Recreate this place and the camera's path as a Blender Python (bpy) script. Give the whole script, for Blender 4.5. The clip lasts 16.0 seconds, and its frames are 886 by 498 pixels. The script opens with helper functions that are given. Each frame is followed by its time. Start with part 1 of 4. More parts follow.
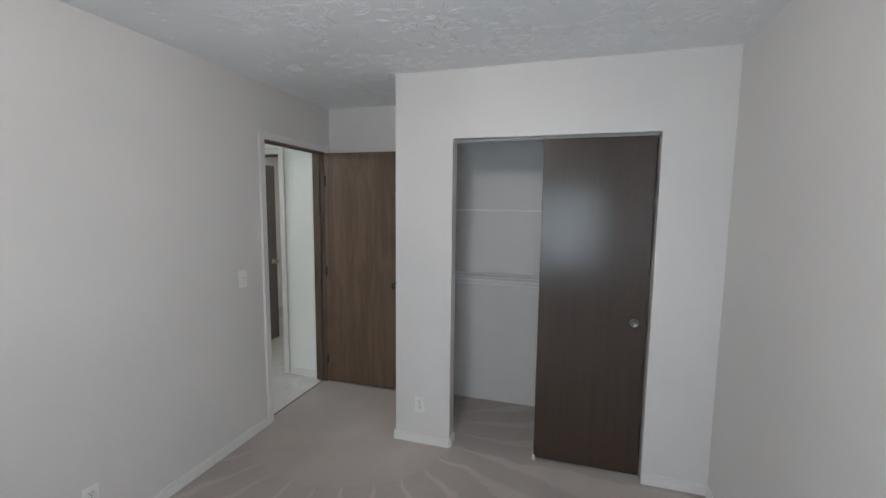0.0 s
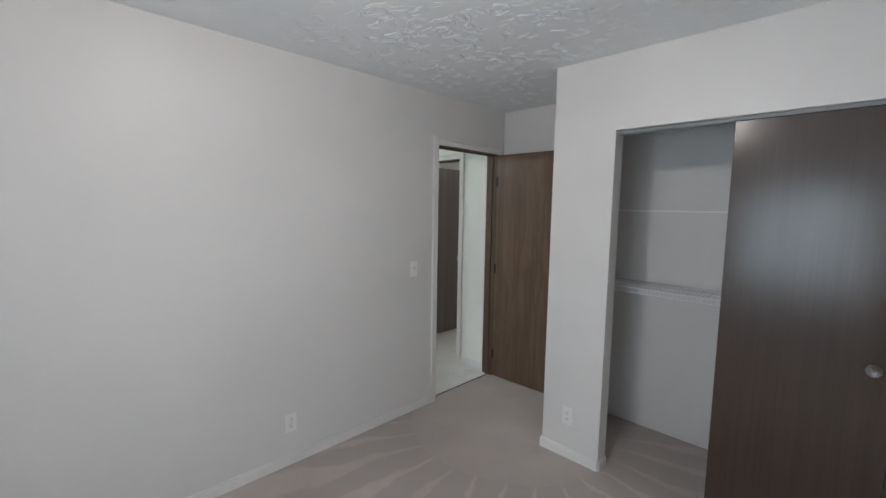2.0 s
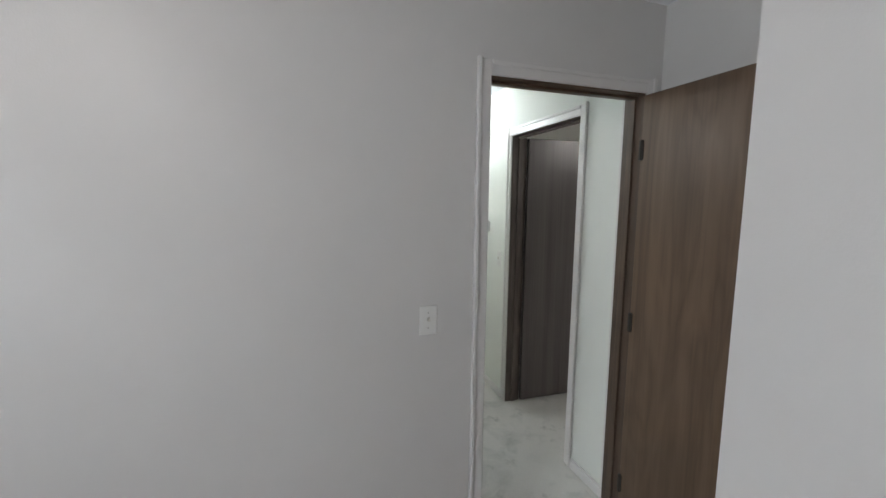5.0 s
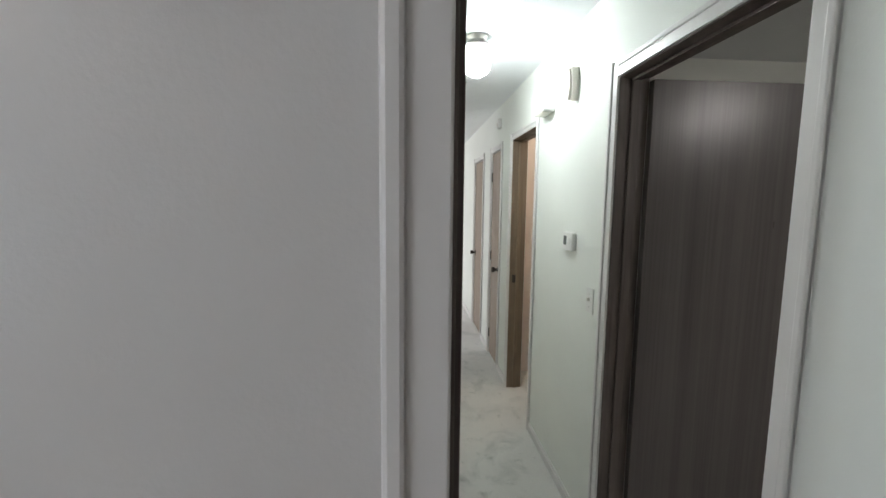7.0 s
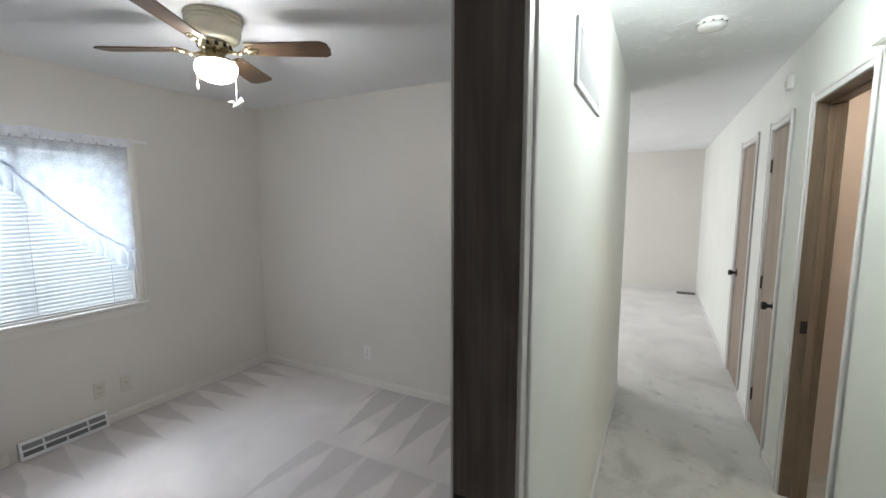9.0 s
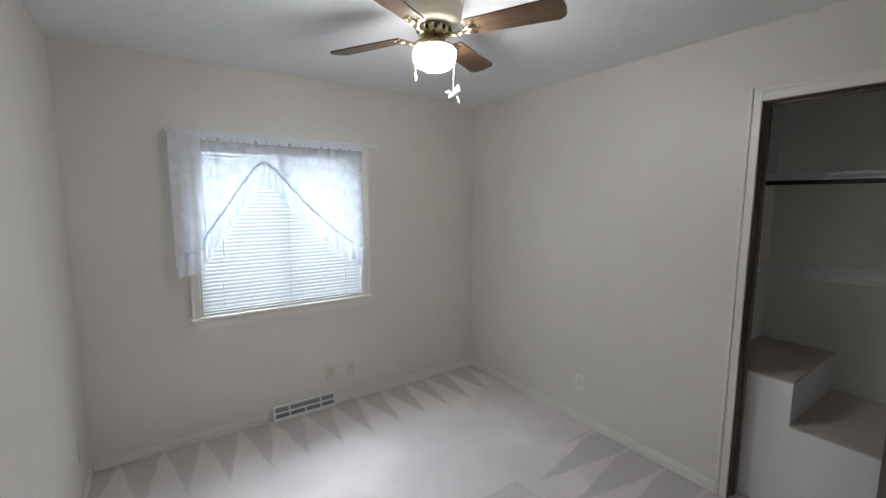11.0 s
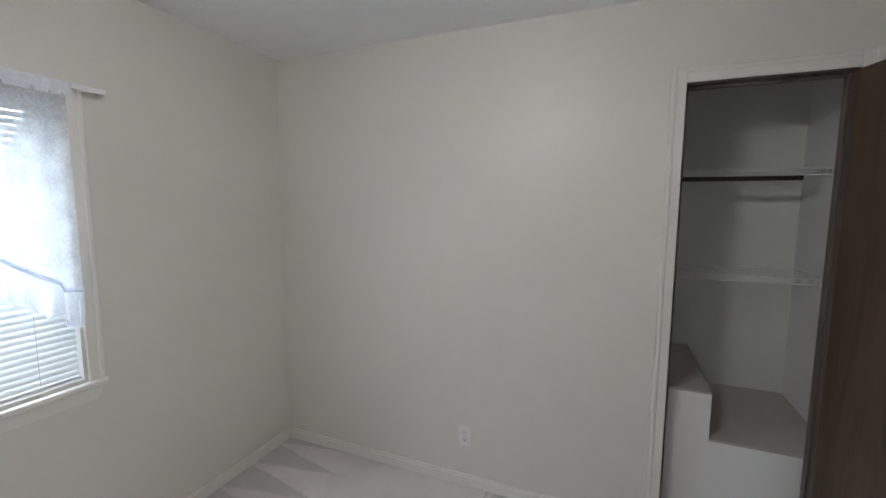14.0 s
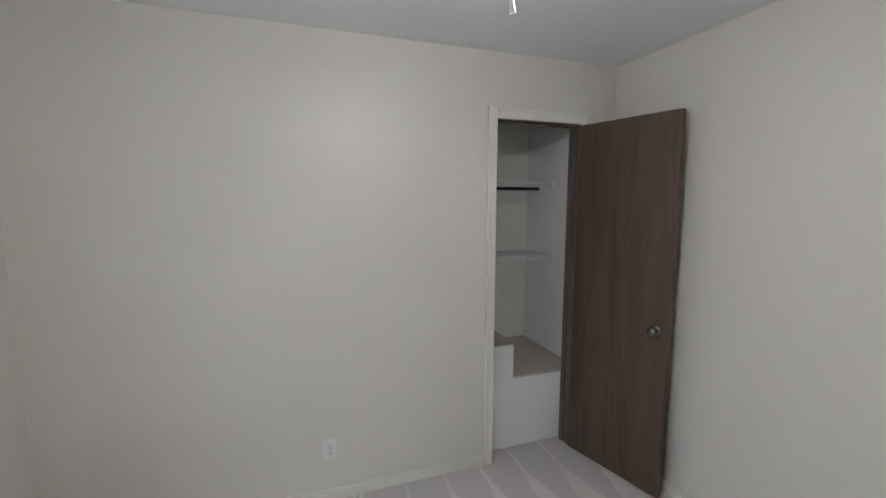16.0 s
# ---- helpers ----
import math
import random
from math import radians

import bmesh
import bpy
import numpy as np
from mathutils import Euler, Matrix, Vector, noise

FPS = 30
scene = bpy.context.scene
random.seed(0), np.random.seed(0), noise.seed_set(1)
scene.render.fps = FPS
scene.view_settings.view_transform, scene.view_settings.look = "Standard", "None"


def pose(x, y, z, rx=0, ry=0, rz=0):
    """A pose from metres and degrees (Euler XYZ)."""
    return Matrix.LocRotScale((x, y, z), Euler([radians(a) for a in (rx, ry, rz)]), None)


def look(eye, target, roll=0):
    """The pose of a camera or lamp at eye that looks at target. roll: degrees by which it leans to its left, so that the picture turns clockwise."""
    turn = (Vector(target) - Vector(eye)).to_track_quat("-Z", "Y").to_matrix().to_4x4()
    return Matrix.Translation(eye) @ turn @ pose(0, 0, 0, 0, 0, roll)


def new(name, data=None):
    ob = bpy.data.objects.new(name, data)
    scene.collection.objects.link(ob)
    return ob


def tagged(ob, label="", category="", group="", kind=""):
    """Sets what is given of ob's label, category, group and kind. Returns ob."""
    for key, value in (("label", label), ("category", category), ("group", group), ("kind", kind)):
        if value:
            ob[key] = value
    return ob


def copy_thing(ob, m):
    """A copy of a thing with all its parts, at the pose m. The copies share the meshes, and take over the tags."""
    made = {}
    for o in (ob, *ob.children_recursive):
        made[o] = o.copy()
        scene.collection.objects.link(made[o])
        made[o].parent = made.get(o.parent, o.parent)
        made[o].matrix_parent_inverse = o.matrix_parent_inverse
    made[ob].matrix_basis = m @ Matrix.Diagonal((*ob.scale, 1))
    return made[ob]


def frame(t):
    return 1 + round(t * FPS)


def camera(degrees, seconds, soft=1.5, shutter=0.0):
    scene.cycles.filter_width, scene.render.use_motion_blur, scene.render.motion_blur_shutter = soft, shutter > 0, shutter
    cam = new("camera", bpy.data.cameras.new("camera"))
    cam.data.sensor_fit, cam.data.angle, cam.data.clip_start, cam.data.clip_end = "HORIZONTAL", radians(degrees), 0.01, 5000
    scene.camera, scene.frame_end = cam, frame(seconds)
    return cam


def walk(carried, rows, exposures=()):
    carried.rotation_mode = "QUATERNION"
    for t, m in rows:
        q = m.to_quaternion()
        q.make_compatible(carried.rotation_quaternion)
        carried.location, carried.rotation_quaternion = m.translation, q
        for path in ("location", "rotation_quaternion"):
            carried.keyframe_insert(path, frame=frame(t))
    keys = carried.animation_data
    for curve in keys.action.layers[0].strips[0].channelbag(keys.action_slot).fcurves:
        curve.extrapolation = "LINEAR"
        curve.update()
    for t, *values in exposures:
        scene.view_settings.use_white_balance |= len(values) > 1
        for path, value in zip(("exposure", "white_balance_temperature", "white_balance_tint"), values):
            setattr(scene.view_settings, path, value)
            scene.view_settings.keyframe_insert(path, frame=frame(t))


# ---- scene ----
cam = camera(93.7, 16.0)
PATH = [
    (0, (2.116, -2.514, 1.603), (1.543, -0.61, 1.393), 0.6),
    (0.5, (2.259, -2.495, 1.588), (1.449, -0.678, 1.379), 0.7),
    (1, (2.354, -2.52, 1.58), (1.325, -0.818, 1.376), 0.8),
    (1.5, (2.431, -2.522, 1.572), (1.212, -0.949, 1.372), 0.9),
    (2, (2.41, -2.339, 1.572), (1.004, -0.931, 1.37), 0.9),
    (2.5, (2.374, -2.071, 1.569), (0.816, -0.833, 1.367), 0.9),
    (3, (2.264, -1.784, 1.578), (0.597, -0.698, 1.372), 0.9),
    (3.5, (2.147, -1.517, 1.587), (0.41, -0.547, 1.38), 0.9),
    (4, (1.995, -1.224, 1.588), (0.194, -0.381, 1.377), 0.9),
    (4.2, (1.934, -1.134, 1.583), (0.116, -0.33, 1.368), 0.9),
    (6.3, (0.795, -0.227, 1.547), (-1.169, 0.069, 1.318), 0.6),
    (6.5, (0.671, -0.173, 1.534), (-1.302, 0.07, 1.311), 0.7),
    (7, (0.414, -0.108, 1.552), (-1.567, 0.052, 1.327), 0.6),
    (7.5, (0.227, -0.016, 1.564), (-1.76, -0.015, 1.334), 0.5),
    (7.6, (0.195, 0.007, 1.566), (-1.791, -0.038, 1.339), 0.2),
    (8, (0.078, 0.052, 1.552), (-1.891, -0.215, 1.328), 0.4),
    (8.3, (-0.033, 0.08, 1.551), (-1.965, -0.392, 1.332), 0.1),
    (8.5, (-0.091, 0.054, 1.567), (-1.988, -0.535, 1.336), 0.0),
    (9, (-0.227, 0.05, 1.572), (-1.994, -0.857, 1.342), -0.0),
    (9.5, (-0.357, 0.007, 1.573), (-1.936, -1.199, 1.35), 0.2),
    (10, (-0.434, -0.004, 1.57), (-1.796, -1.453, 1.351), 0.3),
    (10.2, (-0.455, -0.045, 1.581), (-1.735, -1.564, 1.351), 0.2),
    (12.3, (-0.755, -0.76, 1.6), (-1.837, -2.424, 1.356), 0.2),
    (12.5, (-0.794, -0.821, 1.592), (-1.936, -2.446, 1.35), 0.3),
    (13, (-0.855, -1.009, 1.573), (-2.235, -2.441, 1.357), 0.4),
    (13.5, (-0.911, -1.171, 1.567), (-2.54, -2.311, 1.35), 0.4),
    (14, (-0.925, -1.38, 1.56), (-2.763, -2.137, 1.341), 0.3),
    (14.5, (-0.887, -1.559, 1.594), (-2.831, -1.967, 1.358), 0.3),
    (15, (-0.819, -1.81, 1.601), (-2.805, -1.845, 1.365), 0.2),
    (15.5, (-0.806, -2.023, 1.604), (-2.765, -1.699, 1.362), 0.2),
    (16, (-0.815, -2.203, 1.61), (-2.69, -1.547, 1.375), 0.1),
]
walk(cam, [(t, look(eye, target, roll)) for t, eye, target, roll in PATH],
     [(0, 0.12), (4, 0.12), (7, 0.05), (7.5, 0.08), (8, 0.26), (9.5, 0.12), (10.2, 0.12), (12.5, 0.18), (14.5, 0.28), (16, 0.38)])

# ---------------------------------------------------------------- light
H = 2.42            # ceiling height
world = bpy.data.worlds.new("world")
scene.world = world
world.use_nodes = True
wn = world.node_tree
sky = wn.nodes.new("ShaderNodeTexSky")
sky.sky_type, sky.sun_disc = "NISHITA", False
sky.sun_elevation, sky.sun_rotation = radians(48), radians(20)
wn.links.new(sky.outputs[0], wn.nodes["Background"].inputs[0])
wn.nodes["Background"].inputs[1].default_value = 0.08
sun = new("sun", bpy.data.lights.new("sun", "SUN"))
sun.data.energy, sun.data.angle, sun.data.color = 0.8, radians(14), (1.0, 0.96, 0.9)
sun.matrix_world = look((0, 0, 30), (6, 26, 0))


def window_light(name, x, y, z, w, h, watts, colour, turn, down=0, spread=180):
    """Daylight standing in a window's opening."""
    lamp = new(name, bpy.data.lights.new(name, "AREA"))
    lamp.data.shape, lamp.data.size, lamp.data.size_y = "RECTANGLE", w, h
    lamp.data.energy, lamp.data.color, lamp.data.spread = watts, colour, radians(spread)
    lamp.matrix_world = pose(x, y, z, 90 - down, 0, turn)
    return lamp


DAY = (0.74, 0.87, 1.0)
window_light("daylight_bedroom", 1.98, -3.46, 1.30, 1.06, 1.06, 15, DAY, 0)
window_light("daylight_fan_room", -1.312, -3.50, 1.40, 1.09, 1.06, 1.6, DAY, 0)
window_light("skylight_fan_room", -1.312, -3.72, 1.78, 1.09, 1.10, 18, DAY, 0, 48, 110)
window_light("daylight_living", -6.2, -3.46, 1.30, 1.9, 1.3, 70, (0.95, 0.96, 1.0), 0)
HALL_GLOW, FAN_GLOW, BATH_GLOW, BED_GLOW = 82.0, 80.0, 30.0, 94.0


# ---------------------------------------------------------------- materials
class Nodes:
    """Short forms for node trees."""

    def __init__(self, name):
        self.mat = bpy.data.materials.new(name)
        self.mat.use_nodes = True
        self.t = self.mat.node_tree
        self.bsdf = self.t.nodes["Principled BSDF"]
        self.out = self.t.nodes["Material Output"]

    def put(self, socket, value):
        if isinstance(value, bpy.types.NodeSocket):
            self.t.links.new(value, socket)
        else:
            socket.default_value = value

    def node(self, kind, **inputs):
        n = self.t.nodes.new(kind)
        for key, value in inputs.items():
            self.put(n.inputs[key.replace("_", " ")], value)
        return n

    def m(self, op, a, b=0.0, c=0.0):
        n = self.t.nodes.new("ShaderNodeMath")
        n.operation = op
        for s, v in zip(n.inputs, (a, b, c)):
            self.put(s, v)
        return n.outputs[0]

    def xyz(self):
        g = self.t.nodes.new("ShaderNodeNewGeometry")
        s = self.t.nodes.new("ShaderNodeSeparateXYZ")
        self.t.links.new(g.outputs["Position"], s.inputs[0])
        return s.outputs

    def coords(self, scale, world_space=False):
        mp = self.t.nodes.new("ShaderNodeMapping")
        if world_space:
            src = self.t.nodes.new("ShaderNodeNewGeometry").outputs["Position"]
        else:
            src = self.t.nodes.new("ShaderNodeTexCoord").outputs["Object"]
        self.t.links.new(src, mp.inputs[0])
        mp.inputs["Scale"].default_value = scale
        return mp.outputs[0]

    def noise(self, vec, scale, detail=4.0, rough=0.55, distortion=0.0):
        n = self.node("ShaderNodeTexNoise", Vector=vec, Scale=scale, Detail=detail, Roughness=rough, Distortion=distortion)
        return n.outputs["Fac"]

    def ramp(self, fac, stops):
        r = self.t.nodes.new("ShaderNodeValToRGB")
        e = r.color_ramp.elements
        while len(e) < len(stops):
            e.new(0.5)
        for el, (p, c) in zip(e, stops):
            el.position, el.color = p, (*c, 1)
        self.t.links.new(fac, r.inputs[0])
        return r.outputs[0]

    def mix(self, fac, a, b, mode="MIX"):
        n = self.t.nodes.new("ShaderNodeMix")
        n.data_type, n.blend_type = "RGBA", mode
        self.put(n.inputs[0], fac)
        for s, v in ((n.inputs[6], a), (n.inputs[7], b)):
            self.put(s, (*v, 1) if isinstance(v, tuple) and len(v) == 3 else v)
        return n.outputs[2]

    def bump(self, height, strength, distance=0.002):
        b = self.node("ShaderNodeBump", Height=height, Strength=strength, Distance=distance)
        self.put(self.bsdf.inputs["Normal"], b.outputs[0])

    def set(self, **inputs):
        for key, value in inputs.items():
            if isinstance(value, tuple) and len(value) == 3:
                value = (*value, 1)
            self.put(self.bsdf.inputs[key.replace("_", " ")], value)
        return self.mat


def paint(name, colour, rough=0.6, relief=0.25, grain=160.0):
    """Rolled wall or trim paint: faint patches, scuffs and roller stipple."""
    n = Nodes(name)
    v = n.coords((1, 1, 1), True)
    patch = n.noise(v, 1.3, 4)
    fine = n.noise(v, 22, 3)
    lo, hi = tuple(c * 0.95 for c in colour), tuple(min(c * 1.03, 1) for c in colour)
    col = n.mix(n.m("MULTIPLY", fine, 0.25), n.ramp(patch, [(0.3, lo), (0.7, hi)]), lo)
    stipple = n.noise(v, grain, 3, 0.6)
    n.bump(n.m("ADD", stipple, n.m("MULTIPLY", n.noise(v, 9, 2), 1.5)), relief, 0.0015)
    rf = n.m("ADD", rough - 0.06, n.m("MULTIPLY", patch, 0.12))
    return n.set(Base_Color=col, Roughness=rf)


def wood(name, dark, light, rough=0.35, grain=1.0, along=2, gloss_noise=0.12, coat=0.0, figure=0.16):
    """Stained veneer, the grain running along one axis of the piece."""
    n = Nodes(name)
    s = [26.0 * grain] * 3
    s[along] = 0.32 * grain
    info = n.t.nodes.new("ShaderNodeObjectInfo")
    tc = n.t.nodes.new("ShaderNodeTexCoord")
    off = n.node("ShaderNodeVectorMath")
    off.operation = "ADD"
    n.t.links.new(tc.outputs["Object"], off.inputs[0])
    shift = n.node("ShaderNodeCombineXYZ", X=n.m("MULTIPLY", info.outputs["Random"], 7.0), Y=0.0, Z=n.m("MULTIPLY", info.outputs["Random"], 3.0))
    n.t.links.new(shift.outputs[0], off.inputs[1])
    mp = n.t.nodes.new("ShaderNodeMapping")
    n.t.links.new(off.outputs[0], mp.inputs[0])
    mp.inputs["Scale"].default_value = s
    v = mp.outputs[0]
    pores = n.noise(v, 4.2, 6, 0.62, 0.0)
    s2 = [3.2] * 3
    s2[along] = 0.42
    mp2 = n.t.nodes.new("ShaderNodeMapping")
    n.t.links.new(off.outputs[0], mp2.inputs[0])
    mp2.inputs["Scale"].default_value = s2
    bands = n.noise(mp2.outputs[0], 1.6, 3, 0.5, 1.1)
    rings = n.m("PINGPONG", n.m("MULTIPLY", bands, 9.0), 1.0)
    s3 = [15.0] * 3
    s3[along] = 0.10
    mp3 = n.t.nodes.new("ShaderNodeMapping")
    n.t.links.new(off.outputs[0], mp3.inputs[0])
    mp3.inputs["Scale"].default_value = s3
    strips = n.noise(mp3.outputs[0], 1.0, 2, 0.5)
    fac = n.m("ADD", n.m("MULTIPLY", pores, 0.40), n.m("ADD", n.m("MULTIPLY", rings, figure), n.m("MULTIPLY", bands, 0.22)))
    fac = n.m("ADD", fac, n.m("MULTIPLY", strips, 0.32))
    mid = tuple((a + b) / 2 for a, b in zip(dark, light))
    col = n.ramp(fac, [(0.30, dark), (0.56, mid), (0.84, light)])
    n.bump(pores, 0.12, 0.0006)
    smear = n.noise(mp2.outputs[0], 5.0, 4)
    return n.set(Base_Color=col, Roughness=n.m("ADD", rough - gloss_noise / 2, n.m("MULTIPLY", smear, gloss_noise * 2)), Coat_Weight=coat, Coat_Roughness=0.25)


def plain(name, colour, rough=0.4, metal=0.0):
    """Plastic or metal with a little wear in the gloss."""
    n = Nodes(name)
    w = n.noise(n.coords((1, 1, 1)), 60, 3)
    col = n.mix(n.m("MULTIPLY", w, 0.3), colour, tuple(c * 0.85 for c in colour))
    return n.set(Base_Color=col, Roughness=n.m("ADD", rough - 0.05, n.m("MULTIPLY", w, 0.1)), Metallic=metal)


def carpet(name, base, marks=None, dirt=None):
    """Cut pile: fine tufts, soft shading of the pile, marks where the cleaner brushed it over."""
    n = Nodes(name)
    v = n.coords((1, 1, 1), True)
    tuft = n.noise(v, 420, 2, 0.7)
    clump = n.noise(v, 38, 4, 0.65)
    sweep = n.noise(v, 2.2, 3, 0.5, 0.6)
    lo, hi = tuple(c * 0.86 for c in base), tuple(min(c * 1.10, 1) for c in base)
    col = n.ramp(sweep, [(0.3, lo), (0.7, hi)])
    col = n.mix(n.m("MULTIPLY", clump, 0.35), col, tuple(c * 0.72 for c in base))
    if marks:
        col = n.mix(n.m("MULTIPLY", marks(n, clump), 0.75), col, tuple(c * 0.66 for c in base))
    if dirt:
        col = dirt(n, v, col)
    n.bump(n.m("ADD", tuft, n.m("MULTIPLY", clump, 1.4)), 0.7, 0.004)
    return n.set(Base_Color=col, Roughness=0.95, Sheen_Weight=0.25, Sheen_Roughness=0.6)


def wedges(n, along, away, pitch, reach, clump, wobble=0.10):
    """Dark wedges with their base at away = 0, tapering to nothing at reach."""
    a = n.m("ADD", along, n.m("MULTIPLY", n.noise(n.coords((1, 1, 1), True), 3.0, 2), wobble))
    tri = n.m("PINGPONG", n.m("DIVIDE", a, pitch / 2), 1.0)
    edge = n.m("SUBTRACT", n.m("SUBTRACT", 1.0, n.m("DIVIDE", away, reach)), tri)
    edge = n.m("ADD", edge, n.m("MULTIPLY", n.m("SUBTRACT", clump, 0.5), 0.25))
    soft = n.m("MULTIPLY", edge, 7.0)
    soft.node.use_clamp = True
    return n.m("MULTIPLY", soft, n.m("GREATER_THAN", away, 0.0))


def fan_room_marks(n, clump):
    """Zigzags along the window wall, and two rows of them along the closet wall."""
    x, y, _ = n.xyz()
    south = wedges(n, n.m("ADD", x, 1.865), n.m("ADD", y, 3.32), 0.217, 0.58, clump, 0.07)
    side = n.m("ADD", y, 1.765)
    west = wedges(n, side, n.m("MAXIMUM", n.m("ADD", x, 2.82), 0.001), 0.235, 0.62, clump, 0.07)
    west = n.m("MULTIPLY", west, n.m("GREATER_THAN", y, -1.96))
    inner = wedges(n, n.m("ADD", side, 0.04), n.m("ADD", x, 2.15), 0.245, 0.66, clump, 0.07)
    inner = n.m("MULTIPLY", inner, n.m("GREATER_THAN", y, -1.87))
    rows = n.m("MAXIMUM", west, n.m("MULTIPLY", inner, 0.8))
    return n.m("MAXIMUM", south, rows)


def bedroom_marks(n, clump):
    """Strokes spreading from the doorway, behind an arc where the pile turns."""
    x, y, _ = n.xyz()
    dx, dy = n.m("SUBTRACT", x, 0.70), n.m("SUBTRACT", y, 0.15)
    angle = n.m("ARCTAN2", dy, dx)
    reach = n.m("SQRT", n.m("ADD", n.m("MULTIPLY", dx, dx), n.m("MULTIPLY", dy, dy)))
    reach = n.m("ADD", reach, n.m("MULTIPLY", n.noise(n.coords((1, 1, 1), True), 2.5, 3), 0.16))
    spokes = wedges(n, angle, n.m("SUBTRACT", reach, 0.84), 0.21, 1.7, clump, 0.14)
    turned = n.m("MULTIPLY", n.m("SUBTRACT", reach, 0.62), 5.0)
    turned.node.use_clamp = True
    inside = n.m("MULTIPLY", n.m("LESS_THAN", reach, 0.84), n.m("MULTIPLY", turned, 0.55))
    return n.m("MAXIMUM", n.m("MULTIPLY", spokes, 0.8), inside)


def hall_dirt(n, v, col):
    """Grey-green traffic stains along the hall, fading towards the living room."""
    x, _, _ = n.xyz()
    near = n.m("ADD", n.m("MULTIPLY", x, 0.45), 2.6)
    near.node.use_clamp = True
    blot = n.m("MULTIPLY", n.m("SUBTRACT", n.noise(v, 3.4, 6, 0.68, 0.5), 0.50), 5.0)
    blot.node.use_clamp = True
    spots = n.m("MULTIPLY", n.m("SUBTRACT", n.noise(v, 8.5, 5, 0.7), 0.58), 7.0)
    spots.node.use_clamp = True
    col = n.mix(n.m("MULTIPLY", near, 0.45), col, (0.55, 0.56, 0.53))
    col = n.mix(n.m("MULTIPLY", n.m("MULTIPLY", blot, near), 0.60), col, (0.32, 0.335, 0.31))
    return n.mix(n.m("MULTIPLY", n.m("MULTIPLY", spots, near), 0.6), col, (0.21, 0.22, 0.195))


def glowing(name, colour, strength, shell=(0.9, 0.9, 0.88)):
    n = Nodes(name)
    return n.set(Base_Color=shell, Roughness=0.25, Emission_Color=colour, Emission_Strength=strength)


WALL_BED = paint("paint_bedroom", (0.655, 0.635, 0.615), 0.44)
WALL_FAN = paint("paint_fan_room", (0.71, 0.68, 0.635), 0.42)
WALL_HALL = paint("paint_hall", (0.79, 0.805, 0.755))
WALL_BATH = paint("paint_bath", (0.74, 0.66, 0.61))
CLOSET = paint("paint_closet", (0.84, 0.84, 0.84), 0.55)
CEIL = paint("ceiling_paint", (0.83, 0.845, 0.855), 0.8, 0.5, 90)
TRIM = paint("trim_paint", (0.72, 0.70, 0.68), 0.35, 0.08)
TRIM_FAN = paint("trim_fan_room", (0.77, 0.745, 0.70), 0.35, 0.08)
CARPET_BED = carpet("carpet_bedroom", (0.47, 0.405, 0.365), bedroom_marks)
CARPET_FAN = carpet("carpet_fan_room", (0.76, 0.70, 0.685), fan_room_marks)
CARPET_HALL = carpet("carpet_hall", (0.78, 0.745, 0.705), None, hall_dirt)
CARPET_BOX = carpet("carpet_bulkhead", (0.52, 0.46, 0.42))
WOOD_JAMB = wood("dark_jamb_wood", (0.056, 0.045, 0.041), (0.210, 0.166, 0.145), 0.40)
WOOD_SLIDE = wood("dark_slab_wood", (0.034, 0.022, 0.017), (0.060, 0.038, 0.028), 0.17, 0.8, 2, 0.07, 0.4, 0.02)
WOOD_OAK = wood("brown_oak", (0.080, 0.050, 0.031), (0.175, 0.112, 0.070), 0.36, 0.8, 2, 0.12, 0.15, 0.22)
WOOD_GREY = wood("smoked_wood", (0.074, 0.064, 0.062), (0.220, 0.190, 0.184), 0.27, 0.7, 2, 0.05, 0.15, 0.0)
WOOD_WALNUT = wood("walnut_slab", (0.045, 0.030, 0.021), (0.130, 0.085, 0.058), 0.42, 0.8, 2, 0.12, 0.0, 0.20)
WOOD_TAN = wood("tan_slab", (0.20, 0.145, 0.105), (0.34, 0.26, 0.20), 0.4)
WOOD_HONEY = wood("honey_jamb", (0.11, 0.078, 0.048), (0.27, 0.20, 0.135), 0.4)
WOOD_BLADE = wood("fan_blade_wood", (0.045, 0.025, 0.012), (0.17, 0.10, 0.055), 0.4, 1.0, 0)
BRASS = plain("antique_brass", (0.62, 0.54, 0.36), 0.28, 1.0)
CREAM = plain("cream_enamel", (0.76, 0.71, 0.57), 0.25, 0.25)
STEEL = plain("steel", (0.50, 0.48, 0.45), 0.3, 1.0)
DARK_STEEL = plain("dark_steel", (0.20, 0.19, 0.18), 0.25, 1.0)
DARK_METAL = plain("dark_metal", (0.06, 0.055, 0.05), 0.35, 0.8)
PLASTIC = plain("white_plastic", (0.78, 0.77, 0.74), 0.35)
IVORY = plain("ivory_plastic", (0.66, 0.63, 0.56), 0.35)
VINYL = plain("white_vinyl", (0.80, 0.81, 0.82), 0.4)
GREY_PAINT = plain("grey_metal_paint", (0.26, 0.27, 0.28), 0.5)
BLACK = plain("black_plastic", (0.015, 0.015, 0.016), 0.5)
GREY_LCD = plain("grey_display", (0.10, 0.12, 0.11), 0.2)
HALL_BULB = glowing("hall_lamp_glass", (0.905, 0.98, 1.0), HALL_GLOW)
BED_BULB = glowing("bedroom_lamp_glass", (1.0, 0.935, 0.905), BED_GLOW)
FAN_BULB = glowing("fan_lamp_glass", (0.985, 0.985, 0.985), FAN_GLOW)
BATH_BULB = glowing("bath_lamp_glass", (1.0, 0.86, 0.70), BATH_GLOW)
